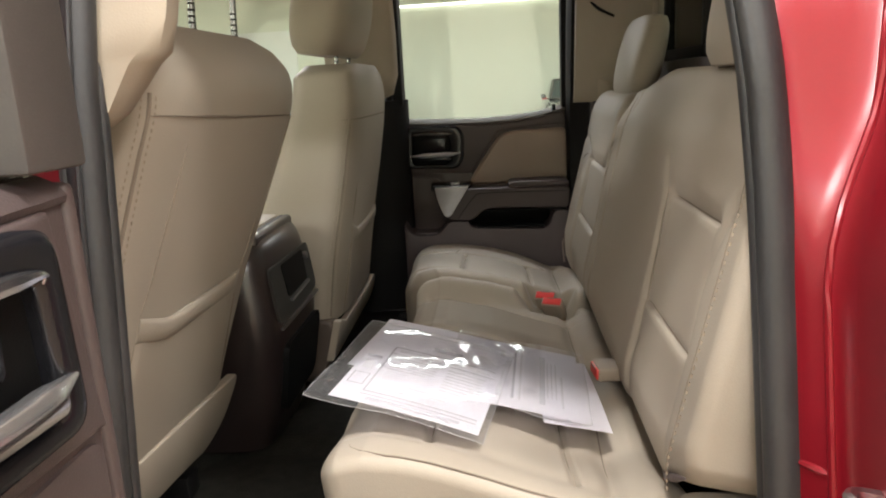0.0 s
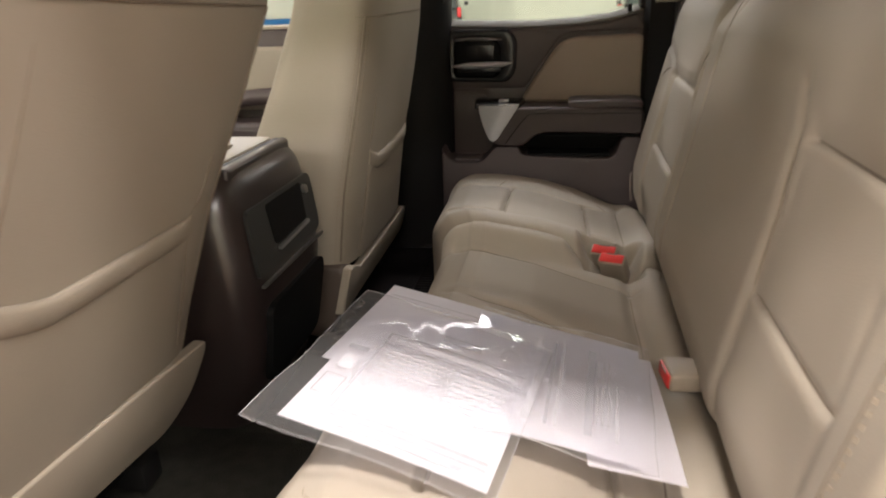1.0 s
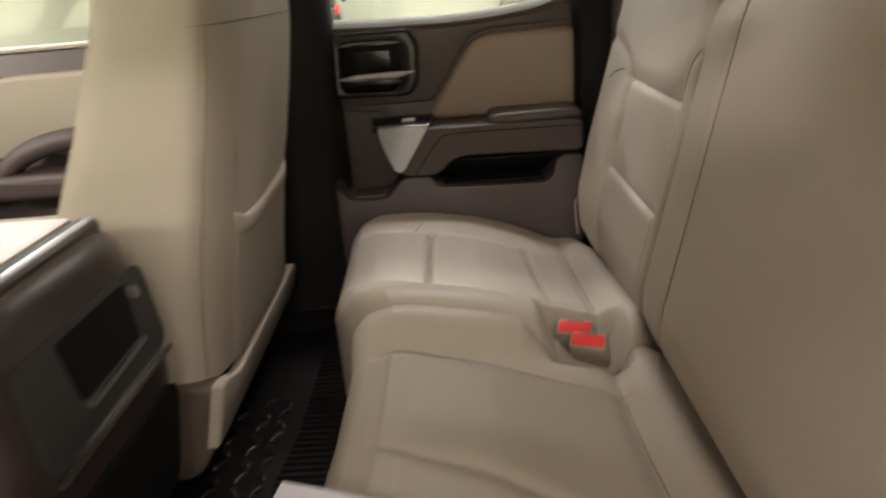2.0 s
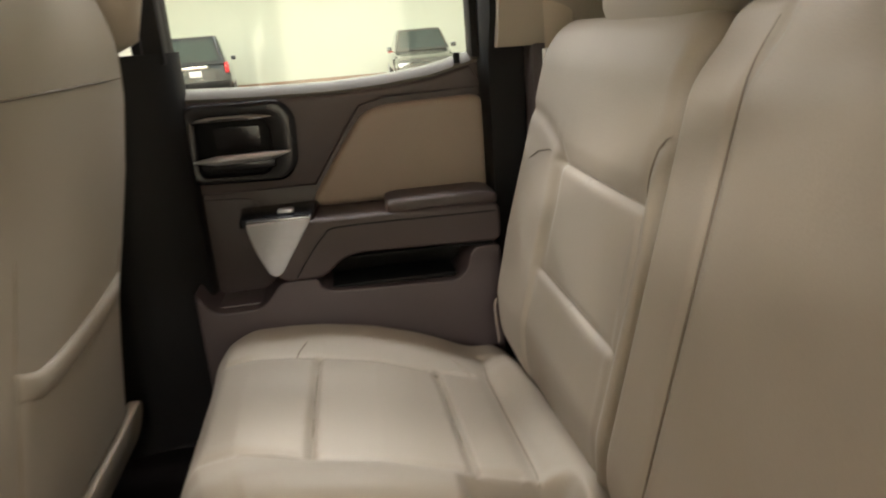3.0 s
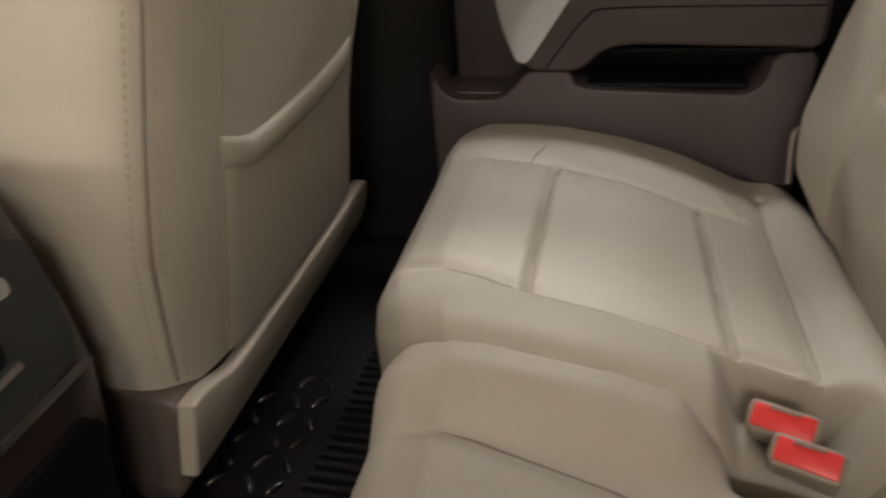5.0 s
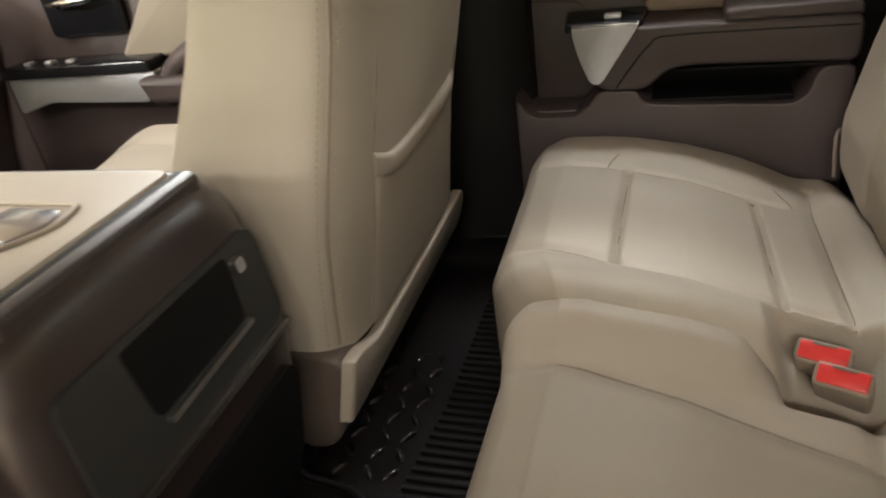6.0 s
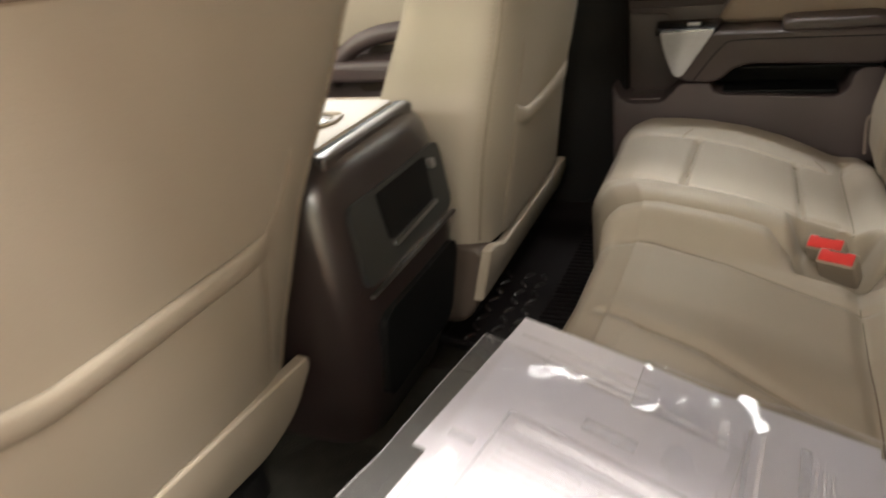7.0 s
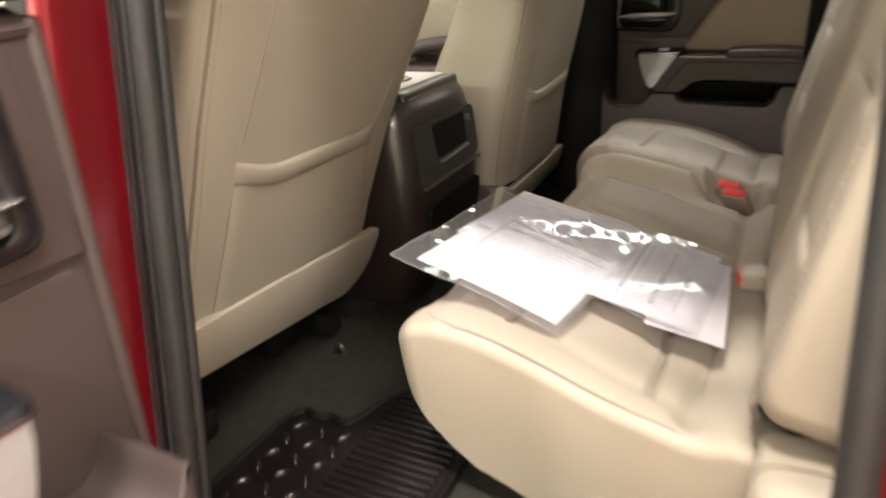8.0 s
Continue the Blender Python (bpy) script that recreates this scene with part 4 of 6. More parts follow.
def back_height(lo, hi, side_in, side_out, S1, S2):
    """Front face of one backrest whose insert lies between lo and hi (across), with cross seams at S1 and S2."""
    c1, c2 = [(lo + 0.012, S1 + 0.003), (hi - 0.004, S1 + 0.003)], [(lo, S2 + 0.003), (hi - 0.015, S2 + 0.003)]
    def f(a, b):
        h = 0.018 * sstep(b, 0.0, 0.10) * (1 - sstep(b, 0.46, 0.56)) - 0.008 * sstep(b, 0.48, 0.58)
        mid = (a - (lo + hi) / 2) / ((hi - lo) / 2)
        ins = 1 - sstep(np.abs(mid), 0.86, 1.10)
        h = h - 0.008 * ins * (1 - sstep(b, S2 - 0.004, S2 + 0.035)) + 0.003 * ins * np.exp(-((b - 0.08) / 0.05) ** 2)
        h = h + ins * (tuck_in(b, S1) + tuck_in(b, S2))
        h = h + groove(a, b, side_in, 0.010, 0.005) + groove(a, b, side_out, 0.011, 0.004)
        return h
    return f, [c1, c2]


def backrests():
    tongue = [(0.262, 0.02), (0.256, 0.20), (0.254, 0.30), (0.264, 0.340), (0.262, 0.378), (0.256, 0.398), (0.244, 0.410), (0.232, 0.415)]
    bolster = [(0.562, 0.02), (0.555, 0.18), (0.543, 0.28), (0.538, 0.338), (0.550, 0.358), (0.585, 0.372), (0.66, 0.388), (0.73, 0.395)]
    fr, lines = back_height(0.262, 0.556, tongue, bolster, 0.180, 0.337)
    inv = BACK.inverted()
    narrow = pad(BACK, 0.232, 0.748, 0.0, TOPB, 0.042, 0.024, fr, -0.11, 150, 190)
    for v in narrow.verts:   # the outer side leans in towards the top
        p = inv @ v.co
        p.x -= 0.055 * max(0.0, (p.y - 0.20) / 0.32) * float(sstep(p.x, 0.42, 0.74))
        v.co = BACK @ p
    t = part("backrest", narrow, LEATHER, SEAT_R)
    seam_lines(t, BACK, lines + [[(0.668, 0.322), (0.625, 0.340), (0.580, 0.349), (0.546, 0.350)], tongue[3:]], fr, 0.0013, 0.0002)
    shell = boxed(0.44, 0.52, 0.24, 0.72, 0.93, 1.40, bevel=0.02)
    part("back_shell", shell, COCOA, t)
    inner = [(-0.360, 0.02), (-0.360, 0.19), (-0.355, 0.30), (-0.340, 0.39), (-0.310, 0.43)]
    outer = [(-0.612, 0.02), (-0.612, 0.20), (-0.602, 0.30), (-0.624, 0.36), (-0.652, 0.41)]
    fl, lines = back_height(-0.612, -0.360, inner, outer, 0.206, 0.379)
    lines = [inner[1:4], outer[1:3]] + lines
    def fwide(a, b):
        h = fl(a, b)
        h = h + groove(a, b, [(0.135, 0.0), (0.135, TOPW)], 0.007, 0.004)
        return h
    wide = pad(BACK, -0.715, 0.229, 0.03, TOPW, 0.036, 0.022, fwide, -0.11, 230, 190)
    for v in wide.verts:   # the outer foot sweeps up to the side
        p = inv @ v.co
        foot = max(0.0, -0.585 - p.x) * 0.5
        if foot and p.y < 0.25:
            p.y += foot * (0.25 - p.y) / 0.22
            v.co = BACK @ p
        drop = 0.042 * float(sstep(p.x, -0.10, 0.20))   # lower towards the middle of the bench
        if p.y > 0.40:
            p.y -= drop * (p.y - 0.40) / (TOPW - 0.40)
            v.co = BACK @ p
    t = part("backrest", wide, LEATHER, SEAT_L)
    part("piping", tube(on_top(BACK, [(-0.575, 0.033), (-0.60, 0.040), (-0.64, 0.060), (-0.68, 0.082), (-0.708, 0.098)], fwide, -0.006, 40), 0.0055, 8, taper=True), COCOA, t, "dark edge piping")
    seam_lines(t, BACK, lines + [[(0.135, 0.01), (0.135, TOPW - 0.062)]], fwide, 0.0015, 0.0002)
    edge = [(-0.655, 0.05), (-0.660, 0.20), (-0.668, 0.35), (-0.672, 0.50)]
    stitches(on_top(BACK, edge, fwide, 0.0005, 60), t, gap=0.011, r=0.0013)
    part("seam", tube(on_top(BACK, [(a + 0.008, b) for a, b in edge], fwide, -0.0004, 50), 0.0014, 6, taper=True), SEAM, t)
    part("back_shell", boxed(0.44, 0.52, -0.68, 0.18, 0.93, 1.40, bevel=0.02), COCOA, t)
    # rolled side bolster at the foot of the wide backrest
    t2 = thing("seat_side_bolster", (0.34, -0.70, 0.75), "small beige leather bolster between bench and door opening", "car seat")
    part("bolster", boxed(0.308, 0.46, -0.758, -0.640, 0.74, 0.955, bevel=0.026, seg=4), LEATHER, t2)
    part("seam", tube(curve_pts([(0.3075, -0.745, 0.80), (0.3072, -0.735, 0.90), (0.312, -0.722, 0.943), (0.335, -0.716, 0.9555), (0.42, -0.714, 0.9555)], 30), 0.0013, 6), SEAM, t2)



backrests()


# ---- head restraints ----
def headrest(name, at, w, h, d, tilt, label, group, post=0.06, post_gap=0.15, notched=False, post_x=0.0):
    t = thing(name, at, label, "headrest", group)
    m = Matrix.Translation(at) @ Matrix.Rotation(tilt, 4, "Y")
    rings = []
    for k in range(13):
        f = k / 12
        z = f * h
        e = math.sin(math.pi * min(max(f, 0.0), 1.0)) ** 0.32 if 0 < f < 1 else 0.25
        w2, d2 = w / 2 * (0.80 + 0.20 * e) * (1 - 0.10 * f), d / 2 * (0.55 + 0.45 * e)
        ring = []
        for j in range(32):
            a = 2 * math.pi * j / 32
            c, s = math.cos(a), math.sin(a)
            ring.append(m @ Vector((d2 * abs(c) ** 0.7 * (1 if c > 0 else -1) + 0.02 * f, w2 * abs(s) ** 0.5 * (1 if s > 0 else -1), z)))
        rings.append(ring)
    part("cushion", loft(rings), LEATHER, t)
    for s in (-1, 1):
        p = part("post", tube([m @ Vector((post_x, s * post_gap / 2, -post)), m @ Vector((post_x, s * post_gap / 2, 0.03))], 0.0055, 10), DARK_CHROME, t)
        if notched:
            bm = bmesh.new()
            for k in range(6):
                tube([m @ Vector((post_x, s * post_gap / 2, -post + 0.010 + k * 0.009)), m @ Vector((post_x, s * post_gap / 2, -post + 0.0125 + k * 0.009))], 0.0060, 10, bm)
            part("notch", bm, BLACK, p)
        part("collar", tube([m @ Vector((post_x, s * post_gap / 2, -post - 0.004)), m @ Vector((post_x, s * post_gap / 2, -post + 0.010))], 0.013, 12), BLACK, t)
    return t


headrest("headrest", (0.446, 0.412, 1.412), 0.315, 0.185, 0.085, 0.12, "beige leather headrest over the rear bench", "rear headrests", 0.03)
headrest("headrest", (0.453, -0.47, 1.464), 0.30, 0.22, 0.12, 0.12, "beige leather headrest over the rear bench", "rear headrests", 0.03)
headrest("headrest", (-0.325, 0.412, 1.548), 0.405, 0.22, 0.165, 0.10, "raised beige leather headrest of a front seat", "front headrests", 0.05, 0.15, True, 0.035)
headrest("headrest", (-0.33, -0.32, 1.68), 0.27, 0.21, 0.12, 0.05, "raised beige leather headrest of a front seat", "front headrests", 0.14, 0.17, True)


# ---- front seats ----
DRIVER = {"plane": (-0.350, 1.19, 0.32), "top": 1.555, "mid": 1,
          "out_z": [0.85, 1.0, 1.25, 1.40, 1.495, 1.535, 1.555], "out": [0.262, 0.266, 0.262, 0.250, 0.232, 0.212, 0.170],
          "wide_z": [0.885, 1.0, 1.16, 1.25, 1.31, 1.42, 1.50, 1.535, 1.555], "wide": [0.272, 0.274, 0.292, 0.324, 0.344, 0.374, 0.368, 0.335, 0.25], "deep": [0.24, 0.23, 0.20, 0.135, 0.115, 0.05], "roll": (0.075, 2.4),
          "lip": [(-0.648, 1.194), (-0.61, 1.182), (-0.575, 1.172), (-0.54, 1.168), (-0.40, 1.165), (-0.284, 1.163)],
          "above": [[(-0.646, 1.196), (-0.636, 1.225), (-0.628, 1.258), (-0.612, 1.33), (-0.595, 1.405)], [(-0.284, 1.164), (-0.268, 1.178), (-0.252, 1.205), (-0.240, 1.245)]],
          "foot": [(-0.668, 0.955), (-0.262, 0.945)],
          "flap": [(-0.724, 0.968), (-0.526, 0.957), (-0.186, 0.926), (-0.180, 0.905), (-0.205, 0.828), (-0.262, 0.797), (-0.33, 0.812), (-0.676, 0.862), (-0.728, 0.872)]}
PASSENGER = {"plane": (-0.284, 1.10, 0.15), "top": 1.525, "mid": -1, "deep": [0.28, 0.27, 0.245, 0.180, 0.168, 0.135], "roll": (0.022, 3.0),
             "out_z": [0.885, 1.0, 1.08, 1.16, 1.25, 1.36, 1.45, 1.50, 1.525], "out": [0.268, 0.268, 0.282, 0.320, 0.352, 0.360, 0.325, 0.275, 0.20],
             "wide_z": [0.885, 0.95, 1.05, 1.14, 1.257, 1.40, 1.465, 1.505, 1.525], "wide": [0.262, 0.268, 0.272, 0.256, 0.228, 0.215, 0.212, 0.200, 0.160],
             "lip": [(0.324, 1.121), (0.355, 1.108), (0.388, 1.100), (0.471, 1.098), (0.58, 1.104), (0.683, 1.113)],
             "above": [[(0.324, 1.122), (0.335, 1.17), (0.350, 1.236)], [(0.683, 1.115), (0.692, 1.13), (0.70, 1.15)]],
             "foot": [(0.294, 0.885), (0.70, 0.885)],
             "flap": [(0.206, 0.893), (0.236, 0.891), (0.292, 0.868), (0.60, 0.872), (0.742, 0.882), (0.748, 0.80), (0.64, 0.796), (0.25, 0.781), (0.207, 0.785)]}


def front_seat(yc, spec, label):
    x0, z0, k = spec["plane"]
    top_z, mid = spec["top"], spec["mid"]
    t = thing("front_seat", (-0.55, yc, 0.72), label, "car seat", "front seats")
    def bx(z):
        return x0 + k * (z - z0)
    def half(z, side):
        if side * mid > 0:
            return float(np.interp(z, spec["wide_z"], spec["wide"]))
        return float(np.interp(z, spec["out_z"], spec["out"]))
    def prof(z):
        f = max(0.0, (z - (top_z - 0.13)) / 0.13)
        amount, power = spec["roll"]
        return bx(z) - amount * f ** power, float(np.interp(z, [0.85, 1.0, 1.15, 1.40, top_z - 0.03, top_z], spec["deep"]))
    us = [math.sin(math.pi / 2 * q) for q in np.linspace(-1, 1, 49)]
    rings = []
    for z in list(np.linspace(0.885, top_z - 0.06, 34)) + list(np.linspace(top_z - 0.05, top_z - 0.012, 7)) + [top_z - 0.005, top_z]:
        xb, dp = prof(z)
        row = [(xb - dp / 2 + dp / 2 * (1 - abs(u) ** 5.556) ** 0.18, yc + u * half(z, u), z) for u in us]
        row += [(xb - dp / 2 - dp / 2 * (1 - abs(u) ** 5.556) ** 0.18, yc + u * half(z, u), z) for u in reversed(us[1:-1])]
        rings.append(row)
    part("seat_back", loft(rings), LEATHER, t, angle=60)
    def on_back(y, z, out=0.0):
        xb, dp = prof(z)
        f = min(0.995, abs(y - yc) / half(z, y - yc))
        return Vector((xb - dp / 2 + dp / 2 * (1 - f ** 5.556) ** 0.18 + out, y, z))
    # cross seam under the shoulders, corner seams with a row of stitches on either side
    zc = top_z - 0.135
    part("seam", tube([on_back(yc + f * 0.985 * half(zc, f), zc + (0.013 * (1 - f) if yc < 0 else 0.0), 0.0008) for f in np.linspace(-0.92 if yc < 0 else -1, 1, 60)], 0.0017, 6, taper=True), SEAM, t)
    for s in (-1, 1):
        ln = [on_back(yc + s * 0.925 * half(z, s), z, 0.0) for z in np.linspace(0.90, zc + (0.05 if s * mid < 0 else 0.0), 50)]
        part("seam", tube(ln, 0.0026, 8), CREASE_SHADE, t)
        for o in (-0.009, 0.009):
            stitches([on_back(p.y + o, p.z, 0.0004) for p in ln], t, gap=0.009, r=0.0009)
    # map pocket: a thin proud panel under a rolled lip
    lip = curve_pts([(a, b, 0) for a, b in spec["lip"]], 44)
    rings = []
    for dz, out in ((0.001, -0.002), (-0.001, 0.003), (0.001, 0.0075), (0.007, 0.0100), (0.020, 0.0095), (0.028, 0.0075), (0.032, 0.0045), (0.0325, 0.0015), (0.031, -0.002)):
        rings.append([on_back(p[0], p[1] - dz, out * (0.35 + 0.65 * min(1, 9 * min(i, 43 - i) / 43)) if out > 0 else out) for i, p in enumerate(lip)])
    part("pocket_lip", loft([[r[i] for r in rings] for i in range(44)]), LEATHER, t, angle=70)
    (fa, fz), (fb, _) = spec["foot"]
    n, rows = 40, 24
    bm = bmesh.new()
    g = []
    for i in range(n):
        u = i / (n - 1)
        p = lip[round(u * 43)]
        row = []
        for j in range(rows):
            f = j / (rows - 1)
            y = (p[0]) * (1 - f) + (fa + (fb - fa) * u) * f
            z = (p[1] - 0.024) * (1 - f) + fz * f
            e = min(1.0, 22 * min(u, 1 - u))
            row.append(bm.verts.new(on_back(y, z, -0.0012 + 0.0045 * math.sin(e * math.pi / 2))))
        g.append(row)
    for i in range(n - 1):
        for j in range(rows - 1):
            bm.faces.new((g[i][j], g[i][j + 1], g[i + 1][j + 1], g[i + 1][j]))
    part("map_pocket", bm, LEATHER, t, "flat leather map pocket", angle=70)
    # creases are thin dark tubes, their shade painted rather than folded in
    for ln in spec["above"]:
        part("crease", tube([on_back(p[0], p[1], -0.0002) for p in curve_pts([(a, b, 0) for a, b in ln], 30)], 0.0019, 6, taper=True), CREASE_SHADE, t)
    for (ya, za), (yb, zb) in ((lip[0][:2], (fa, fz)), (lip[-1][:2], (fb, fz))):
        part("crease", tube([on_back(ya + (yb - ya) * f, za - 0.035 + (zb - za + 0.035) * f, 0.0) for f in np.linspace(0, 1, 24)], 0.0018, 6, taper=True), CREASE_SHADE, t)
    # lower flap: a flat vinyl apron that hangs on in the slope of the back
    poly = rounded(spec["flap"], [0.004, 0.03, 0.012, 0.02, 0.04, 0.05, 0.03, 0.01, 0.005], 5)
    bm = plate(poly, -0.010, 0.0085, "x", 0.005, seg=3)
    for v in bm.verts:
        d = max(0.0, 0.90 - v.co.z)
        v.co.x += bx(v.co.z) - 0.9 * d * d
    part("lower_flap", bm, LEATHER_PLAIN, t, "smooth pale vinyl lower flap", angle=50)
    # seat cushion, hinge cover and runners
    def top(a, b):
        return 1.008 + 0.03 * np.abs((b - yc) / 0.25) ** 3 - 0.035 * sstep(-a, 0.92, 1.04) + groove(a, b, [(-0.98, yc - 0.17), (-0.62, yc - 0.17)], 0.01, 0.006) + groove(a, b, [(-0.98, yc + 0.17), (-0.62, yc + 0.17)], 0.01, 0.006)
    part("cushion", pad(I4, -1.04, -0.50, yc - 0.265, yc + 0.265, 0.08, 0.05, top, 0.90, 60), LEATHER, t)
    if yc > 0:
        part("hinge_cover", plate(rounded([(-0.440, 0.905), (-0.330, 0.893), (-0.322, 0.865), (-0.352, 0.765), (-0.372, 0.735), (-0.41, 0.724), (-0.438, 0.75)], 0.02), 0.262, 0.207, "y", 0.010, seg=3), HINGE, t, "smooth dark brown plastic hinge cover")
    for s in (-1, 1):
        part("runner", boxed(-1.0, bx(0.9) - 0.06, yc + s * 0.19 - 0.025, yc + s * 0.19 + 0.025, 0.712, 0.76, bevel=0.006), BLACK, t)
        part("riser", boxed(-0.95, bx(0.9) - 0.10, yc + s * 0.19 - 0.012, yc + s * 0.19 + 0.012, 0.762, 0.91, bevel=0.004), BLACK, t)
    part("seat_frame", boxed(-0.98, bx(0.9) - 0.09, yc - 0.22, yc + 0.22, 0.85, 0.898, bevel=0.008), BLACK, t)
    if yc < 0:
        # bare hardware under the driver's seat
        for xx, yy, zz in ((-0.560, 0.174, 0.722), (-0.535, 0.204, 0.737)):
            part("bolt", tube([(xx - 0.012, yc + yy, zz), (xx + 0.008, yc + yy, zz + 0.003)], 0.007, 8), STEEL, t)
        part("mechanism", boxed(-0.66, -0.565, yc + 0.12, yc + 0.24, 0.712, 0.752, bevel=0.010), BLACK, t)
        part("bracket", tube(curve_pts([(-0.470, yc + 0.128, 0.706), (-0.462, yc + 0.128, 0.720), (-0.450, yc + 0.128, 0.722), (-0.444, yc + 0.128, 0.706)], 14), 0.004, 8), STEEL, t)
    part("wiring_block", boxed(bx(0.8) - 0.13, bx(0.8) - 0.06, yc + 0.02, yc + 0.18, 0.735, 0.82, bevel=0.012), BLACK, t)
    return t


front_seat(0.475, PASSENGER, "beige leather front passenger seat with a map pocket")
front_seat(-0.465, DRIVER, "beige leather driver's seat with a map pocket")


# ---- centre console ----
def console():
    t = thing("center_console", (-0.6, 0.0, 0.725), "dark brown centre console with a beige padded lid", "center console")
    # rear shell: sections up its height
    rings = []
    for z, xr, w in ((0.728, -0.395, 0.165), (0.80, -0.372, 0.176), (0.90, -0.352, 0.188), (0.97, -0.346, 0.196), (1.03, -0.350, 0.197), (1.08, -0.358, 0.195), (1.12, -0.364, 0.191), (1.145, -0.368, 0.184), (1.163, -0.375, 0.173), (1.176, -0.386, 0.160), (1.182, -0.396, 0.150)):
        ring = []
        for j in range(48):
            a = 2 * math.pi * j / 48
            c, s = math.cos(a), math.sin(a)
            px, py = abs(c) ** 0.34 * (1 if c > 0 else -1), abs(s) ** 0.34 * (1 if s > 0 else -1)
            xm, hx = (xr - 0.72) / 2, (xr + 0.72) / 2
            ring.append((xm + hx * px, 0.010 + (w - 0.010) * py, z))
        rings.append(ring)
    part("body", loft(rings), CONSOLE_SKIN, t, angle=55)
    # lid and the pale rear band behind its gap
    def lid(a, b):
        return 1.187 + 0.0 * a
    part("lid", pad(I4, -0.86, -0.412, -0.118, 0.142, 0.02, 0.008, lid, 1.174, 40), LEATHER_PLAIN, t, "beige padded lid")
    part("lid_gap", boxed(-0.413, -0.401, -0.116, 0.140, 1.172, 1.184, bevel=0.002), BLACK, t)
    part("rear_band", pad(I4, -0.402, -0.384, -0.118, 0.140, 0.008, 0.004, lambda a, b: 1.1855 - 16.0 * np.maximum(0, a + 0.400) ** 2, 1.160, 30), CONSOLE_SKIN, t)
    part("lid_latch", plate(rounded([(-0.535, -0.01), (-0.475, -0.018), (-0.460, 0.015), (-0.468, 0.046), (-0.535, 0.05)], 0.012), 1.187, 1.190, "z", 0.0015), DARK_CHROME, t, "grey lid latch in a shallow dish")
    part("latch_rim", tube([(x, y, 1.1885) for x, y in rounded([(-0.60, -0.03), (-0.475, -0.032), (-0.448, 0.012), (-0.458, 0.058), (-0.60, 0.062)], 0.014)] + [(-0.60, -0.016, 1.1885)], 0.0028, 8), LEATHER_PLAIN, t)
    # face panel, vent and power socket, lying on the sloped rear face
    def face(y, z):
        return np.interp(z, [0.728, 0.80, 0.90, 0.97, 1.03, 1.08, 1.12], [-0.395, -0.372, -0.352, -0.346, -0.350, -0.358, -0.364])
    def patch(nm, poly, out0, out1, mat, label="", parent=t, bev=0.003):
        bm = plate(poly, 0.0, 1.0, "x", 0.0)
        for v in bm.verts:
            v.co.x = face(v.co.y, v.co.z) + (out0 if v.co.x < 0.5 else out1)
        return part(nm, bm, mat, parent, label, angle=30)
    p = patch("face_panel", rounded([(-0.135, 1.005), (0.150, 1.005), (0.158, 1.115), (-0.125, 1.118)], 0.02), -0.004, 0.003, CHARCOAL, "charcoal outlet panel")
    # no real hollow: a near-black sheet paints the shaded outlet opening
    patch("outlet_recess", rounded([(-0.052, 1.040), (0.092, 1.042), (0.102, 1.108), (-0.056, 1.110)], 0.008), 0.0, 0.0045, HOLLOW_SHADE, "", p)
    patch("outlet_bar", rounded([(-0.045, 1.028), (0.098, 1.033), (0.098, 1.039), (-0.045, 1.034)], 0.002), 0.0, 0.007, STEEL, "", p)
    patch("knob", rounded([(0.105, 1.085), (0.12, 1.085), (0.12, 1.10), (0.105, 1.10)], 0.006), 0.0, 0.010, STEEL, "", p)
    # likewise a dark sheet on the face, painting the shade of a recess
    patch("lower_recess", rounded([(-0.11, 0.80), (0.13, 0.80), (0.14, 0.955), (-0.12, 0.955)], 0.03), -0.006, 0.009, HOLLOW_SHADE, "flat black sheet drawn as a shaded cup holder recess")
    patch("trim_line", rounded([(-0.130, 0.9915), (0.155, 0.9915), (0.155, 0.9960), (-0.130, 0.9960)], 0.001), 0.0, 0.006, STEEL)
    return t


console()


# ---- rear doors: the far one shut, the near one open ----
def belt_z(x):
    return float(np.interp(x, [-0.25, -0.1, 0.05, 0.15, 0.24, 0.33], [1.352, 1.345, 1.342, 1.346, 1.356, 1.378]))


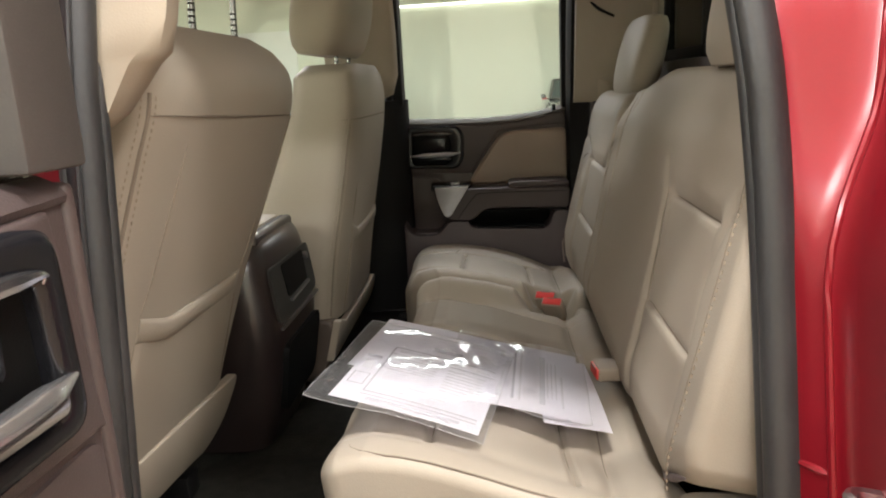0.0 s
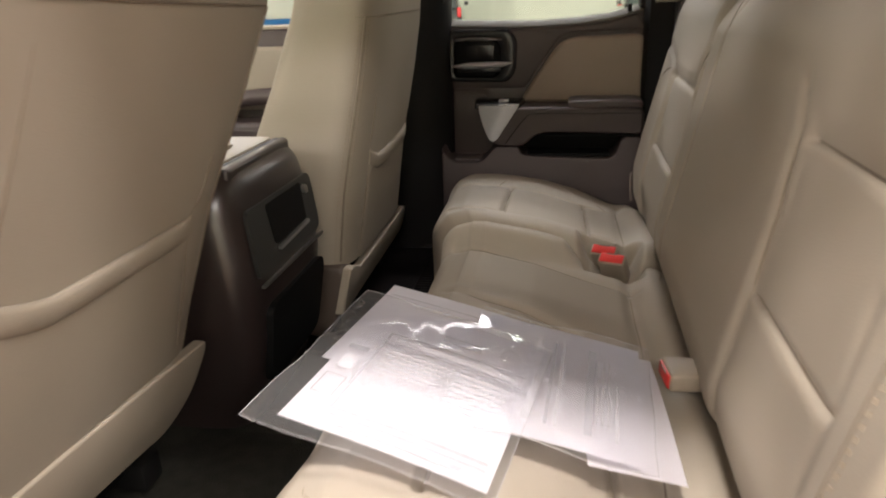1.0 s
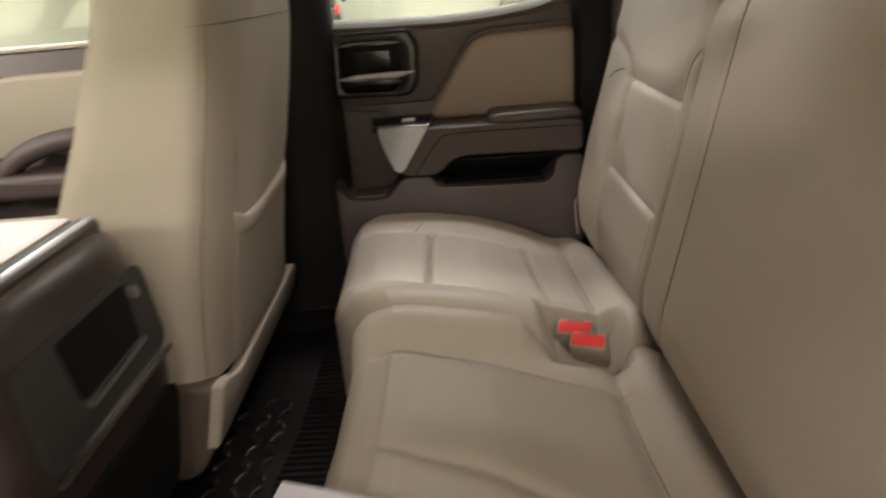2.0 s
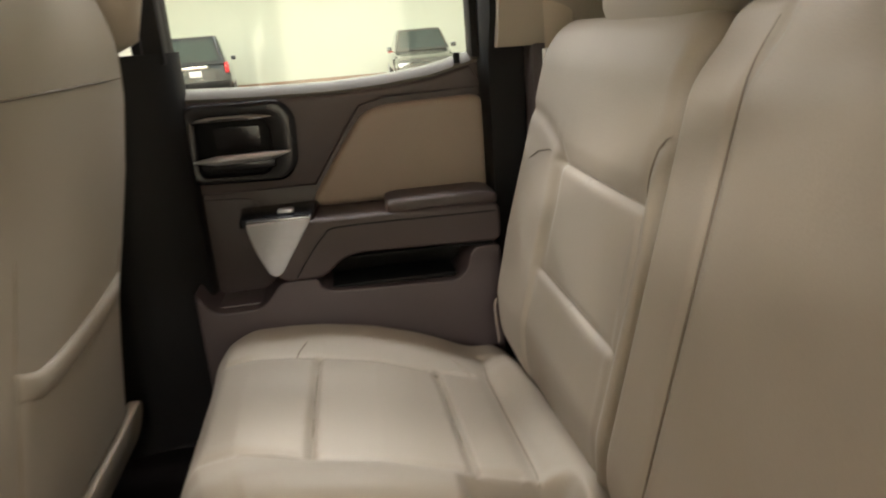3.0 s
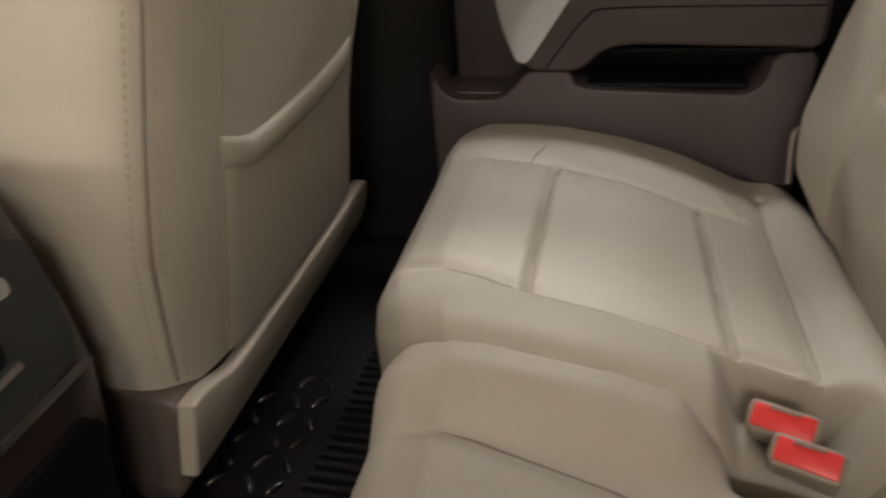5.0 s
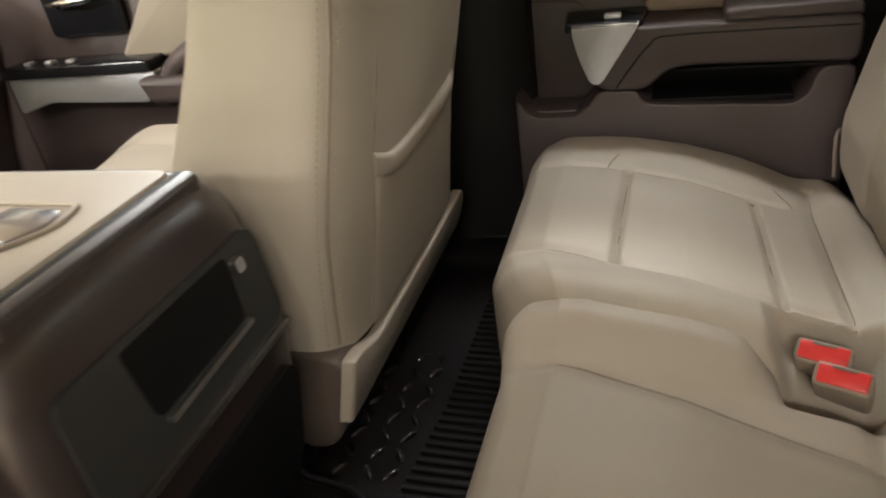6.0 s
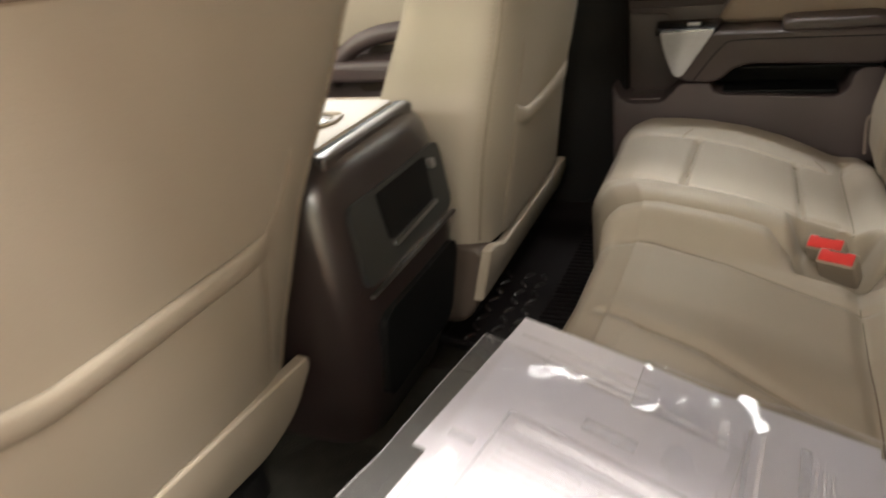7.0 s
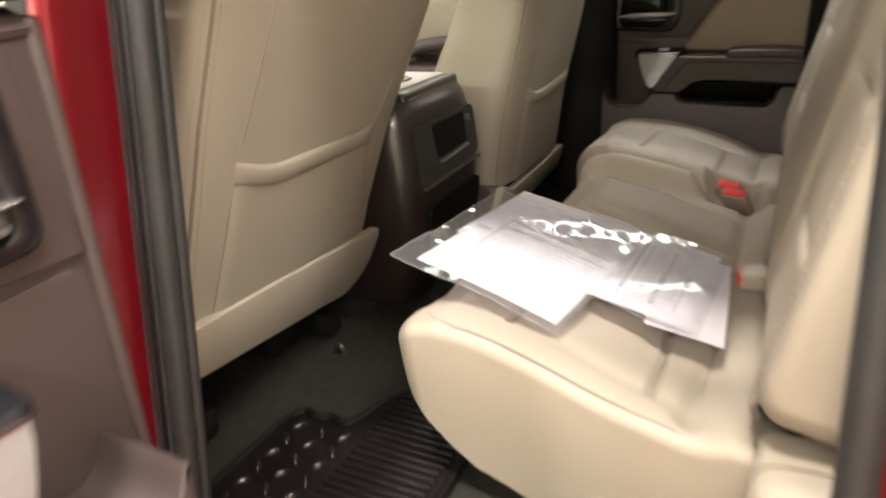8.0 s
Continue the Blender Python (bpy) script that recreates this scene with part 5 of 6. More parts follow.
def rear_door():
    t = thing("truck_door", (-0.24, 0.93, 0.70), "shut rear door, dark brown panel with beige insert", "car door", "rear doors")
    xs = list(np.linspace(-0.245, 0.335, 24))
    # door skin
    poly = [(-0.245, 0.62), (0.335, 0.62)] + [(x, belt_z(x) - 0.004) for x in reversed(xs)]
    part("outer_skin", plate(poly, 0.955, 0.985, "y", 0.008), RED, t)
    part("inner_panel", plate(poly, 0.952, 0.915, "y", 0.006), COCOA, t, "dark brown door panel")
    # pale sill strip under the glass
    ring = []
    for x in xs:
        z = belt_z(x)
        ring.append([(x, 0.953, z - 0.003), (x, 0.953, z + 0.006), (x, 0.932, z + 0.004), (x, 0.918, z - 0.002), (x, 0.911, z - 0.010), (x, 0.913, z - 0.015)])
    part("sill_strip", loft(ring), SILL, t, "beige window sill strip")
    # upper swell of the panel round the insert
    insert = [(0.330, 1.125), (0.330, 1.306), (0.150, 1.302), (0.112, 1.292), (0.085, 1.262), (-0.006, 1.130)]
    ins = rounded(insert, [0.026, 0.026, 0.05, 0.04, 0.05, 0.034], 6)
    part("insert", plate(ins, 0.93, 0.893, "y", 0.013, seg=6), BROWN_PAD, t, "padded brown leather insert")
    cap = [(-0.242, 1.170), (0.012, 1.168), (0.076, 1.262), (0.106, 1.302), (0.150, 1.313), (0.332, 1.317)] + [(x, belt_z(x) - 0.016) for x in reversed(xs[1:-1])]
    part("upper_panel", plate(cap, 0.917, 0.9075, "y", 0.006, seg=3), COCOA, t)
    # inner handle
    bez = rounded([(-0.205, 1.192), (-0.035, 1.186), (-0.012, 1.215), (-0.008, 1.300), (-0.030, 1.328), (-0.200, 1.330)], 0.022, 5)
    hole = rounded([(-0.182, 1.206), (-0.072, 1.203), (-0.060, 1.222), (-0.057, 1.282), (-0.070, 1.298), (-0.178, 1.300)], 0.014, 5)
    b = part("handle_bezel", ring_plate(bez, hole, 0.92, 0.890, 0.912), GLOSS, t, "gloss black handle bezel", angle=60)
    # handle hollow floored in near-black, its shade painted in
    part("handle_recess", plate(hole, 0.916, 0.9045, "y", 0.001), HOLLOW_SHADE, b)
    part("recess_plate", plate(rounded([(-0.150, 1.246), (-0.075, 1.245), (-0.070, 1.288), (-0.152, 1.290)], 0.008), 0.9045, 0.900, "y", 0.002), GLOSS, b)
    part("lever", tube(curve_pts([(-0.190, 0.888, 1.233), (-0.14, 0.876, 1.235), (-0.09, 0.872, 1.236), (-0.050, 0.876, 1.237), (-0.024, 0.888, 1.239)], 30), 0.0115, 10, flat=0.7, taper=True), SILVER, b, "chrome door lever")
    part("bezel_lip", tube(curve_pts([(-0.182, 0.893, 1.296), (-0.176, 0.889, 1.303), (-0.10, 0.888, 1.304), (-0.048, 0.889, 1.302)], 24), 0.006, 8, taper=True), DARK_CHROME, b)
    part("lever_blade", boxed(-0.178, -0.05, 0.882, 0.898, 1.212, 1.231, bevel=0.006), GLOSS, b)
    # armrest
    arm = [(-0.097, 1.130), (0.0, 1.130), (0.328, 1.127), (0.328, 1.057), (0.080, 1.064), (0.046, 1.057), (0.022, 1.034), (0.004, 1.026), (-0.066, 1.027)]
    a = part("armrest", plate(rounded(arm, [0.018, 0.01, 0.018, 0.018, 0.02, 0.022, 0.022, 0.02, 0.022]), 0.918, 0.795, "y", 0.007, seg=5), COCOA_SOFT, t, "dark brown padded armrest")
    tri = rounded([(-0.105, 1.1375), (0.003, 1.1395), (-0.004, 1.126), (-0.056, 1.047), (-0.066, 1.040), (-0.078, 1.045), (-0.095, 1.085), (-0.104, 1.122)], [0.003, 0.003, 0.006, 0.008, 0.010, 0.010, 0.02, 0.01])
    part("silver_trim", plate(tri, 0.83, 0.787, "y", 0.0025, seg=2), SILVER, a, "satin silver pull trim")
    part("trim_ledge", boxed(-0.104, 0.000, 0.784, 0.800, 1.1385, 1.1425, bevel=0.0015), DARK_CHROME, a)
    part("switch_plate", plate(rounded([(-0.118, 0.802), (0.006, 0.806), (0.014, 0.905), (-0.128, 0.905)], 0.008), 1.128, 1.1415, "z", 0.004), GLOSS, a, "gloss black switch plate")
    part("window_switch", boxed(-0.055, -0.028, 0.822, 0.842, 1.1417, 1.148, bevel=0.0025), SILVER, a)
    part("elbow_pad", plate(rounded([(0.132, 1.1255), (0.326, 1.1255), (0.326, 1.142), (0.300, 1.147), (0.150, 1.147), (0.132, 1.143)], [0.004, 0.004, 0.008, 0.01, 0.01, 0.008]), 0.905, 0.803, "y", 0.006, seg=4), COCOA, a, "raised dark brown elbow pad")
    part("armrest_crease", tube(curve_pts([(0.32, 0.7955, 1.113), (0.06, 0.7945, 1.115), (0.022, 0.7945, 1.104), (-0.008, 0.7945, 1.070), (-0.036, 0.7945, 1.031)], 40), 0.0013, 6), BLACK, a)
    # lower panel, nearly flush with the armrest, cut out for the bin and for the hollow ahead of the armrest
    low = [(-0.214, 0.62), (0.328, 0.62), (0.328, 1.048), (0.284, 1.048), (0.272, 1.036), (0.264, 1.004), (0.244, 0.989), (0.026, 0.996), (0.006, 1.003), (-0.002, 1.0225), (-0.066, 1.0225), (-0.084, 0.999), (-0.106, 0.979), (-0.176, 0.978), (-0.198, 0.990), (-0.214, 1.030)]
    part("lower_panel", plate(rounded(low, [0.02, 0.02, 0.014, 0.014, 0.012, 0.014, 0.02, 0.012, 0.008, 0.009, 0.014, 0.02, 0.02, 0.02, 0.02, 0.03]), 0.917, 0.808, "y", 0.0045, seg=4), COCOA_SOFT, t, "dark brown lower door panel")
    # bin's back, floor and roof blackened to give the shade inside
    part("bin_back", plate(rounded([(-0.006, 0.985), (0.268, 0.985), (0.290, 1.072), (0.010, 1.072)], 0.01), 0.917, 0.905, "y", 0.002), HOLLOW_SHADE, t, "open door bin, the shade inside coloured black")
    part("bin_liner", boxed(0.022, 0.246, 0.824, 0.904, 0.9905, 1.0005, bevel=0.003), HOLLOW_SHADE, t)
    part("bin_roof", boxed(0.060, 0.315, 0.806, 0.904, 1.0505, 1.0560, bevel=0.001), HOLLOW_SHADE, t)
    part("hollow_floor", boxed(-0.196, -0.108, 0.836, 0.914, 0.972, 0.9815, bevel=0.002), COCOA, t)
    part("speaker_recess", plate(rounded([(-0.238, 0.97), (-0.100, 0.97), (-0.070, 1.02), (-0.098, 1.155), (-0.238, 1.165)], 0.02), 0.917, 0.911, "y", 0.003), COCOA_SOFT, t)
    # window
    g = part("window", plate([(-0.24, 1.33)] + [(0.325, 1.36)] + [(0.325, 1.88), (-0.24, 1.88)], 0.928, 0.933, "y", 0.0), GLASS, t, smooth=False)
    g.visible_shadow = False
    fr = bmesh.new()
    box(fr, -0.262, -0.202, 0.903, 0.95, 1.36, 1.90, bevel=0.004)
    box(fr, 0.312, 0.345, 0.895, 0.95, 1.37, 1.90, bevel=0.004)
    box(fr, -0.242, 0.312, 0.90, 0.95, 1.87, 1.91, bevel=0.004)
    part("window_frame", fr, BLACK, t)
    part("lock_knob", tube([(0.288, 0.915, 1.362), (0.288, 0.915, 1.380)], 0.006, 10), BLACK, t)
    # lean of the window frame towards the roof is left to the hinge
    return t


far_door = rear_door()
# the near door: mirrored and swung out on its front hinge
NEAR_HINGE = Matrix.Translation((-0.263, -1.000, 0.76))
swing = NEAR_HINGE @ Matrix.Rotation(radians(-93), 4, "Z") @ Matrix.Diagonal((1, -1, 1, 1)) @ Matrix.Translation((0.0, -0.055, 0.0))
near_door = copy_thing(far_door, swing)
for ch in near_door.children_recursive:
    for start, mat in (("sill_strip", COCOA_SOFT), ("window_frame", DOOR_FRAME), ("speaker_recess", COCOA), ("lever.", LEVER), ("lever_blade", DARK_CHROME)):
        if ch.name.startswith(start):
            ch.data = ch.data.copy()
            ch.data.materials[0] = mat
edge = part("hinge_edge", boxed(-0.257, -0.243, 0.912, 0.950, 0.66, 1.350, bevel=0.006, seg=3), COCOA, near_door)
edge.matrix_parent_inverse = far_door.matrix_basis.inverted()
tagged(near_door, "rear door swung wide open, brown panel and chrome lever", "car door", "rear doors")


# ---- front doors ----
def front_door():
    t = thing("truck_door", (-1.45, 0.93, 0.70), "shut front door, dark brown panel with a beige insert", "car door", "front doors")
    poly = [(-1.48, 0.62), (-0.44, 0.62), (-0.44, 1.345), (-1.0, 1.345), (-1.48, 1.335)]
    part("outer_skin", plate(poly, 0.955, 0.985, "y", 0.008), RED, t)
    part("inner_panel", plate(poly, 0.952, 0.905, "y", 0.006), COCOA, t, "dark brown door panel")
    part("sill_strip", boxed(-1.48, -0.44, 0.905, 0.952, 1.347, 1.357, bevel=0.004), LEATHER_PLAIN, t)
    part("insert", plate(rounded([(-0.46, 1.12), (-0.46, 1.30), (-0.90, 1.30), (-0.97, 1.29), (-1.10, 1.13), (-1.08, 1.12)], 0.03), 0.915, 0.880, "y", 0.012, seg=4), LEATHER, t, "padded beige leather insert")
    part("door_pull", tube(curve_pts([(-0.50, 0.87, 1.165), (-0.76, 0.85, 1.163), (-0.88, 0.842, 1.140), (-0.955, 0.842, 1.090), (-0.990, 0.85, 1.035)], 30), 0.024, 12), COCOA_SOFT, t)
    part("armrest", plate(rounded([(-1.02, 1.095), (-0.46, 1.10), (-0.46, 1.04), (-1.0, 1.04)], 0.015), 0.91, 0.80, "y", 0.015, seg=3), COCOA_SOFT, t)
    part("silver_trim", plate(rounded([(-1.40, 1.105), (-0.985, 1.105), (-1.03, 1.035), (-1.30, 1.045), (-1.40, 1.02)], 0.012), 0.90, 0.835, "y", 0.006), SILVER, t, "satin silver trim")
    part("switch_plate", plate(rounded([(-1.40, 0.82), (-0.99, 0.82), (-0.99, 0.91), (-1.40, 0.91)], 0.01), 1.107, 1.13, "z", 0.004), GLOSS, t)
    for x in (-1.34, -1.28, -1.22):
        part("switch", boxed(x, x + 0.02, 0.84, 0.86, 1.1305, 1.138, bevel=0.002), SILVER, t)
    b = part("handle_bezel", plate(rounded([(-1.27, 1.175), (-1.07, 1.175), (-1.06, 1.28), (-1.27, 1.29)], 0.02), 0.907, 0.885, "y", 0.008), GLOSS, t)
    part("lever", tube(curve_pts([(-1.25, 0.88, 1.248), (-1.17, 0.86, 1.252), (-1.08, 0.868, 1.262)], 20), 0.009, 10, taper=True), CHROME, b)
    part("lower_panel", plate(rounded([(-1.46, 0.62), (-0.45, 0.62), (-0.45, 0.90), (-1.02, 0.90), (-1.10, 0.84), (-1.46, 0.84)], 0.02), 0.907, 0.84, "y", 0.012), COCOA_SOFT, t)
    g = part("window", boxed(-1.46, -0.44, 0.928, 0.933, 1.358, 1.88), GLASS, t, smooth=False)
    g.visible_shadow = False
    fr = bmesh.new()
    box(fr, -0.44, -0.405, 0.90, 0.95, 1.35, 1.90, bevel=0.004)
    box(fr, -1.20, -0.44, 0.90, 0.95, 1.88, 1.91, bevel=0.004)
    part("window_frame", fr, BLACK, t)
    return t


fd = front_door()
copy_thing(fd, Matrix.Translation((-1.45, -0.93, 0.70)) @ Matrix.Diagonal((1, -1, 1, 1)))


# ---- floor mats ----
def floor_mat(outline, ribs, stud_x, stud_y, label):
    ys = [p[1] for p in outline]
    t = thing("floor_mat", (-0.25, (min(ys) + max(ys)) / 2, 0.705), label, "floor mat", "rear floor mats")
    edge = rounded(outline, 0.022, 6)
    part("sheet", plate(edge, 0.702, 0.712, "z", 0.003), MAT, t)
    part("rim", tube([(p[0], p[1], 0.7135) for p in list(edge) + list(edge[:2])], 0.007, 8), MAT, t)
    # ribs run fore and aft
    x0, x1, y0, y1, lead = ribs
    bm = bmesh.new()
    n = int((y1 - y0) / 0.016)
    for k in range(n):
        y = y0 + k * 0.016
        box(bm, x0 + lead(y), x1, y, y + 0.0075, 0.711, 0.7175, bevel=0.002, seg=1)
    part("ribs", bm, MAT, t)
    # lozenges that lean left and right by turns
    studs = {}
    for i, sx in enumerate(stud_x):
        for j, sy in enumerate(stud_y):
            turn = 0.65 if (i + j) % 2 else -0.65
            if turn not in studs:
                c, s = math.cos(turn), math.sin(turn)
                rings = []
                for r, z in ((1.0, 0.711), (0.92, 0.7145), (0.66, 0.7172), (0.25, 0.7182)):
                    ring = [(0.0052 * r * math.cos(a), 0.0145 * r * math.sin(a)) for a in np.linspace(0, 2 * math.pi, 12, endpoint=False)]
                    rings.append([(sx + p * c - q * s, sy + p * s + q * c, z) for p, q in ring])
                studs[turn] = part("stud", loft(rings), STUD, t, angle=80), sx, sy
            else:
                ob, bx, by = studs[turn]
                one = ob.copy()
                scene.collection.objects.link(one)
                one.location = (sx - bx, sy - by, 0)
    return t


STUD = material("shiny_mat_stud", (0.010, 0.008, 0.008), 0.30, spread=0.2, spread_scale=60, coat=0.5, coat_rough=0.12, specular=0.4)
floor_mat([(-0.418, -0.84), (-0.085, -0.84), (-0.085, -0.385), (-0.235, -0.395), (-0.276, -0.445), (-0.290, -0.520), (-0.312, -0.548), (-0.340, -0.530), (-0.368, -0.548), (-0.395, -0.530), (-0.414, -0.555)],
          (-0.262, -0.105, -0.825, -0.405, lambda y: 0.0), (-0.381, -0.336, -0.291), [-0.574 - 0.0365 * j for j in range(8)],
          "dark brown ribbed rubber floor mat with raised studs")
floor_mat([(-0.418, 0.175), (-0.330, 0.160), (-0.295, 0.128), (-0.070, 0.122), (-0.070, 0.84), (-0.418, 0.84)],
          (-0.268, -0.09, 0.138, 0.825, lambda y: 0.30 * max(0.0, min(0.06, 0.33 * (y - 0.15)))), (-0.364, -0.321, -0.288), [0.193 + 0.0347 * j for j in range(8)],
          "dark ribbed rubber floor mat with raised studs")


# ---- belts and buckles ----
def buckle(at, aim, label, twin=False):
    t = thing("seat_belt_buckle", at, label, "seat belt buckle", "rear belt buckles")
    a, d = Vector(at), Vector(aim).normalized()
    m = Matrix.Translation(a) @ d.to_track_quat("Z", "Y").to_matrix().to_4x4()
    part("housing", boxed(-0.026, 0.026, -0.0125, 0.0125, 0.0, 0.075, bevel=0.005, seg=3, m=m), BUCKLE, t, "beige plastic housing")
    part("button", boxed(-0.0225, 0.0225, -0.0095, 0.0095, 0.070, 0.0775, bevel=0.002, m=m), RED_BUTTON, t, "bright red release button")
    part("slot", boxed(-0.011, 0.011, 0.0066, 0.0088, 0.0765, 0.0782, m=m), TAUPE, t)
    part("strap", boxed(-0.017, 0.017, -0.003, 0.003, -0.09, 0.002, bevel=0.001, m=m), BELT, t)
    return t


buckle((0.222, 0.258, 0.884), (-0.20, -0.55, 0.80), "beige seat belt buckle with a red button, in the bench recess")
buckle((0.236, 0.232, 0.876), (-0.20, -0.55, 0.80), "beige seat belt buckle with a red button, in the bench recess")
buckle((0.338, -0.262, 0.950), (-0.95, -0.12, 0.04), "beige seat belt buckle lying on the bench, red button out")


def belts():
    t = thing("seat_belt", (0.40, 0.80, 1.38), "beige rear seat belt webbing hanging by the pillar", "seat belt", "rear seat belts")
    pts = [(0.425, 0.785, 1.86), (0.43, 0.778, 1.6), (0.435, 0.772, 1.42), (0.43, 0.765, 1.30), (0.40, 0.755, 1.10), (0.36, 0.745, 0.95)]
    part("webbing", tube(curve_pts(pts, 50), 0.024, 10, flat=0.08, up=(0, 1, 0)), BELT, t)
    part("tongue", boxed(0.402, 0.432, 0.752, 0.757, 1.335, 1.38, bevel=0.002), STEEL, t, "steel belt tongue")
    t = thing("seat_belt", (0.33, 0.70, 0.90), "thin taupe belt anchor loop by the bench end", "seat belt", "rear seat belts")
    part("strap", tube(curve_pts([(0.316, 0.752, 0.955), (0.304, 0.742, 0.968), (0.297, 0.735, 0.960), (0.297, 0.730, 0.935), (0.300, 0.727, 0.895)], 30), 0.0032, 8), TAUPE, t)


belts()


# ---- the papers in plastic sleeves ----
SLEEVE_EDGE = material("clear_sleeve_edge", (0.40, 0.39, 0.40), 0.25, spread=0.1, spread_scale=60, coat=0.3)
def sheet_mesh(m, w, h, lift, n=26, bend=None):
    bm = bmesh.new()
    g = [[bm.verts.new(m @ Vector((w * (i / (n - 1) - 0.5), h * (j / (n - 1) - 0.5), lift + (bend(i / (n - 1) - 0.5, j / (n - 1) - 0.5) if bend else 0)))) for j in range(n)] for i in range(n)]
    for i in range(n - 1):
        for j in range(n - 1):
            bm.faces.new((g[i][j], g[i + 1][j], g[i + 1][j + 1], g[i][j + 1]))
    return bm


def flat_frame(origin, along, across):
    """A frame on the papers: x along, y across, z up."""
    x = Vector(along).normalized()
    z = x.cross(Vector(across)).normalized()
    y = z.cross(x)
    return Matrix(((x.x, y.x, z.x, origin[0]), (x.y, y.y, z.y, origin[1]), (x.z, y.z, z.z, origin[2]), (0, 0, 0, 1)))


def document(name, label, m, w, h, rows, sleeve, bend, marks, margin=(0.02, 0.02, 0.012, 0.012)):
    t = thing(name, m.translation, label, "document", "papers on the bench")
    bm = sheet_mesh(m, w, h, 0.0, 26, bend)
    bmesh.ops.solidify(bm, geom=bm.faces[:], thickness=0.0012)
    part("page", bm, PAPER, t, "white printed page")
    for (x0, x1, y0, y1, mat) in marks:
        bm = bmesh.new()
        k = 10
        for s in range(k):
            xa, xb = x0 + (x1 - x0) * s / k, x0 + (x1 - x0) * (s + 1) / k
            vs = []
            for xx, yy in ((xa, y0), (xb, y0), (xb, y1), (xa, y1)):
                vs.append(bm.verts.new(m @ Vector((xx, yy, 0.0008 + bend(xx / w, yy / h)))))
            bm.faces.new(vs)
        bmesh.ops.remove_doubles(bm, verts=bm.verts, dist=1e-6)
        part("print_bar", bm, mat, t)
    if sleeve:
        l, r, b, tp = margin
        rng = random.Random(name + label)
        ph = [rng.uniform(0, 6) for _ in range(6)]
        def crinkle(u, v):
            c = bend(u, v) + 0.0035 + 0.0018 * math.sin(9 * u + 4 * v + ph[0]) + 0.0014 * math.sin(-6 * u + 11 * v + ph[1]) + 0.0016 * abs(math.sin(5 * u - 8 * v + ph[2])) + 0.0003 * math.sin(40 * u + 23 * v + ph[3])
            return c
        ms = m @ Matrix.Translation(((r - l) / 2, (tp - b) / 2, 0))
        bm = sheet_mesh(ms, w + l + r, h + b + tp, 0.0, 60, crinkle)
        s = part("sleeve", bm, SLEEVE, t, "clear crinkled plastic sleeve", angle=180)
        s.visible_shadow = False
        W2, H2 = w + l + r, h + b + tp
        rimline = [(-0.5 + k / 20, -0.5) for k in range(20)] + [(0.5, -0.5 + k / 20) for k in range(20)] + [(0.5 - k / 20, 0.5) for k in range(20)] + [(-0.5, 0.5 - k / 20) for k in range(21)]
        part("sleeve_edge", tube([ms @ Vector((W2 * u, H2 * v, crinkle(u, v) - 0.0005)) for u, v in rimline], 0.00035, 5), SLEEVE_EDGE, t, "welded clear edge of the sleeve")
    return t


def text_block(x0, x1, y0, y1, n, rng, mat, fill=0.5):
    out = []
    for i in range(n):
        yc = y1 - (i + 0.5) * (y1 - y0) / n
        hh = (y1 - y0) / n * fill / 2
        e = x1 if i < n - 1 else x0 + (x1 - x0) * rng.uniform(0.4, 0.8)
        out.append((x0, e - rng.uniform(0, 0.1) * (x1 - x0), yc - hh, yc + hh, mat))
    return out


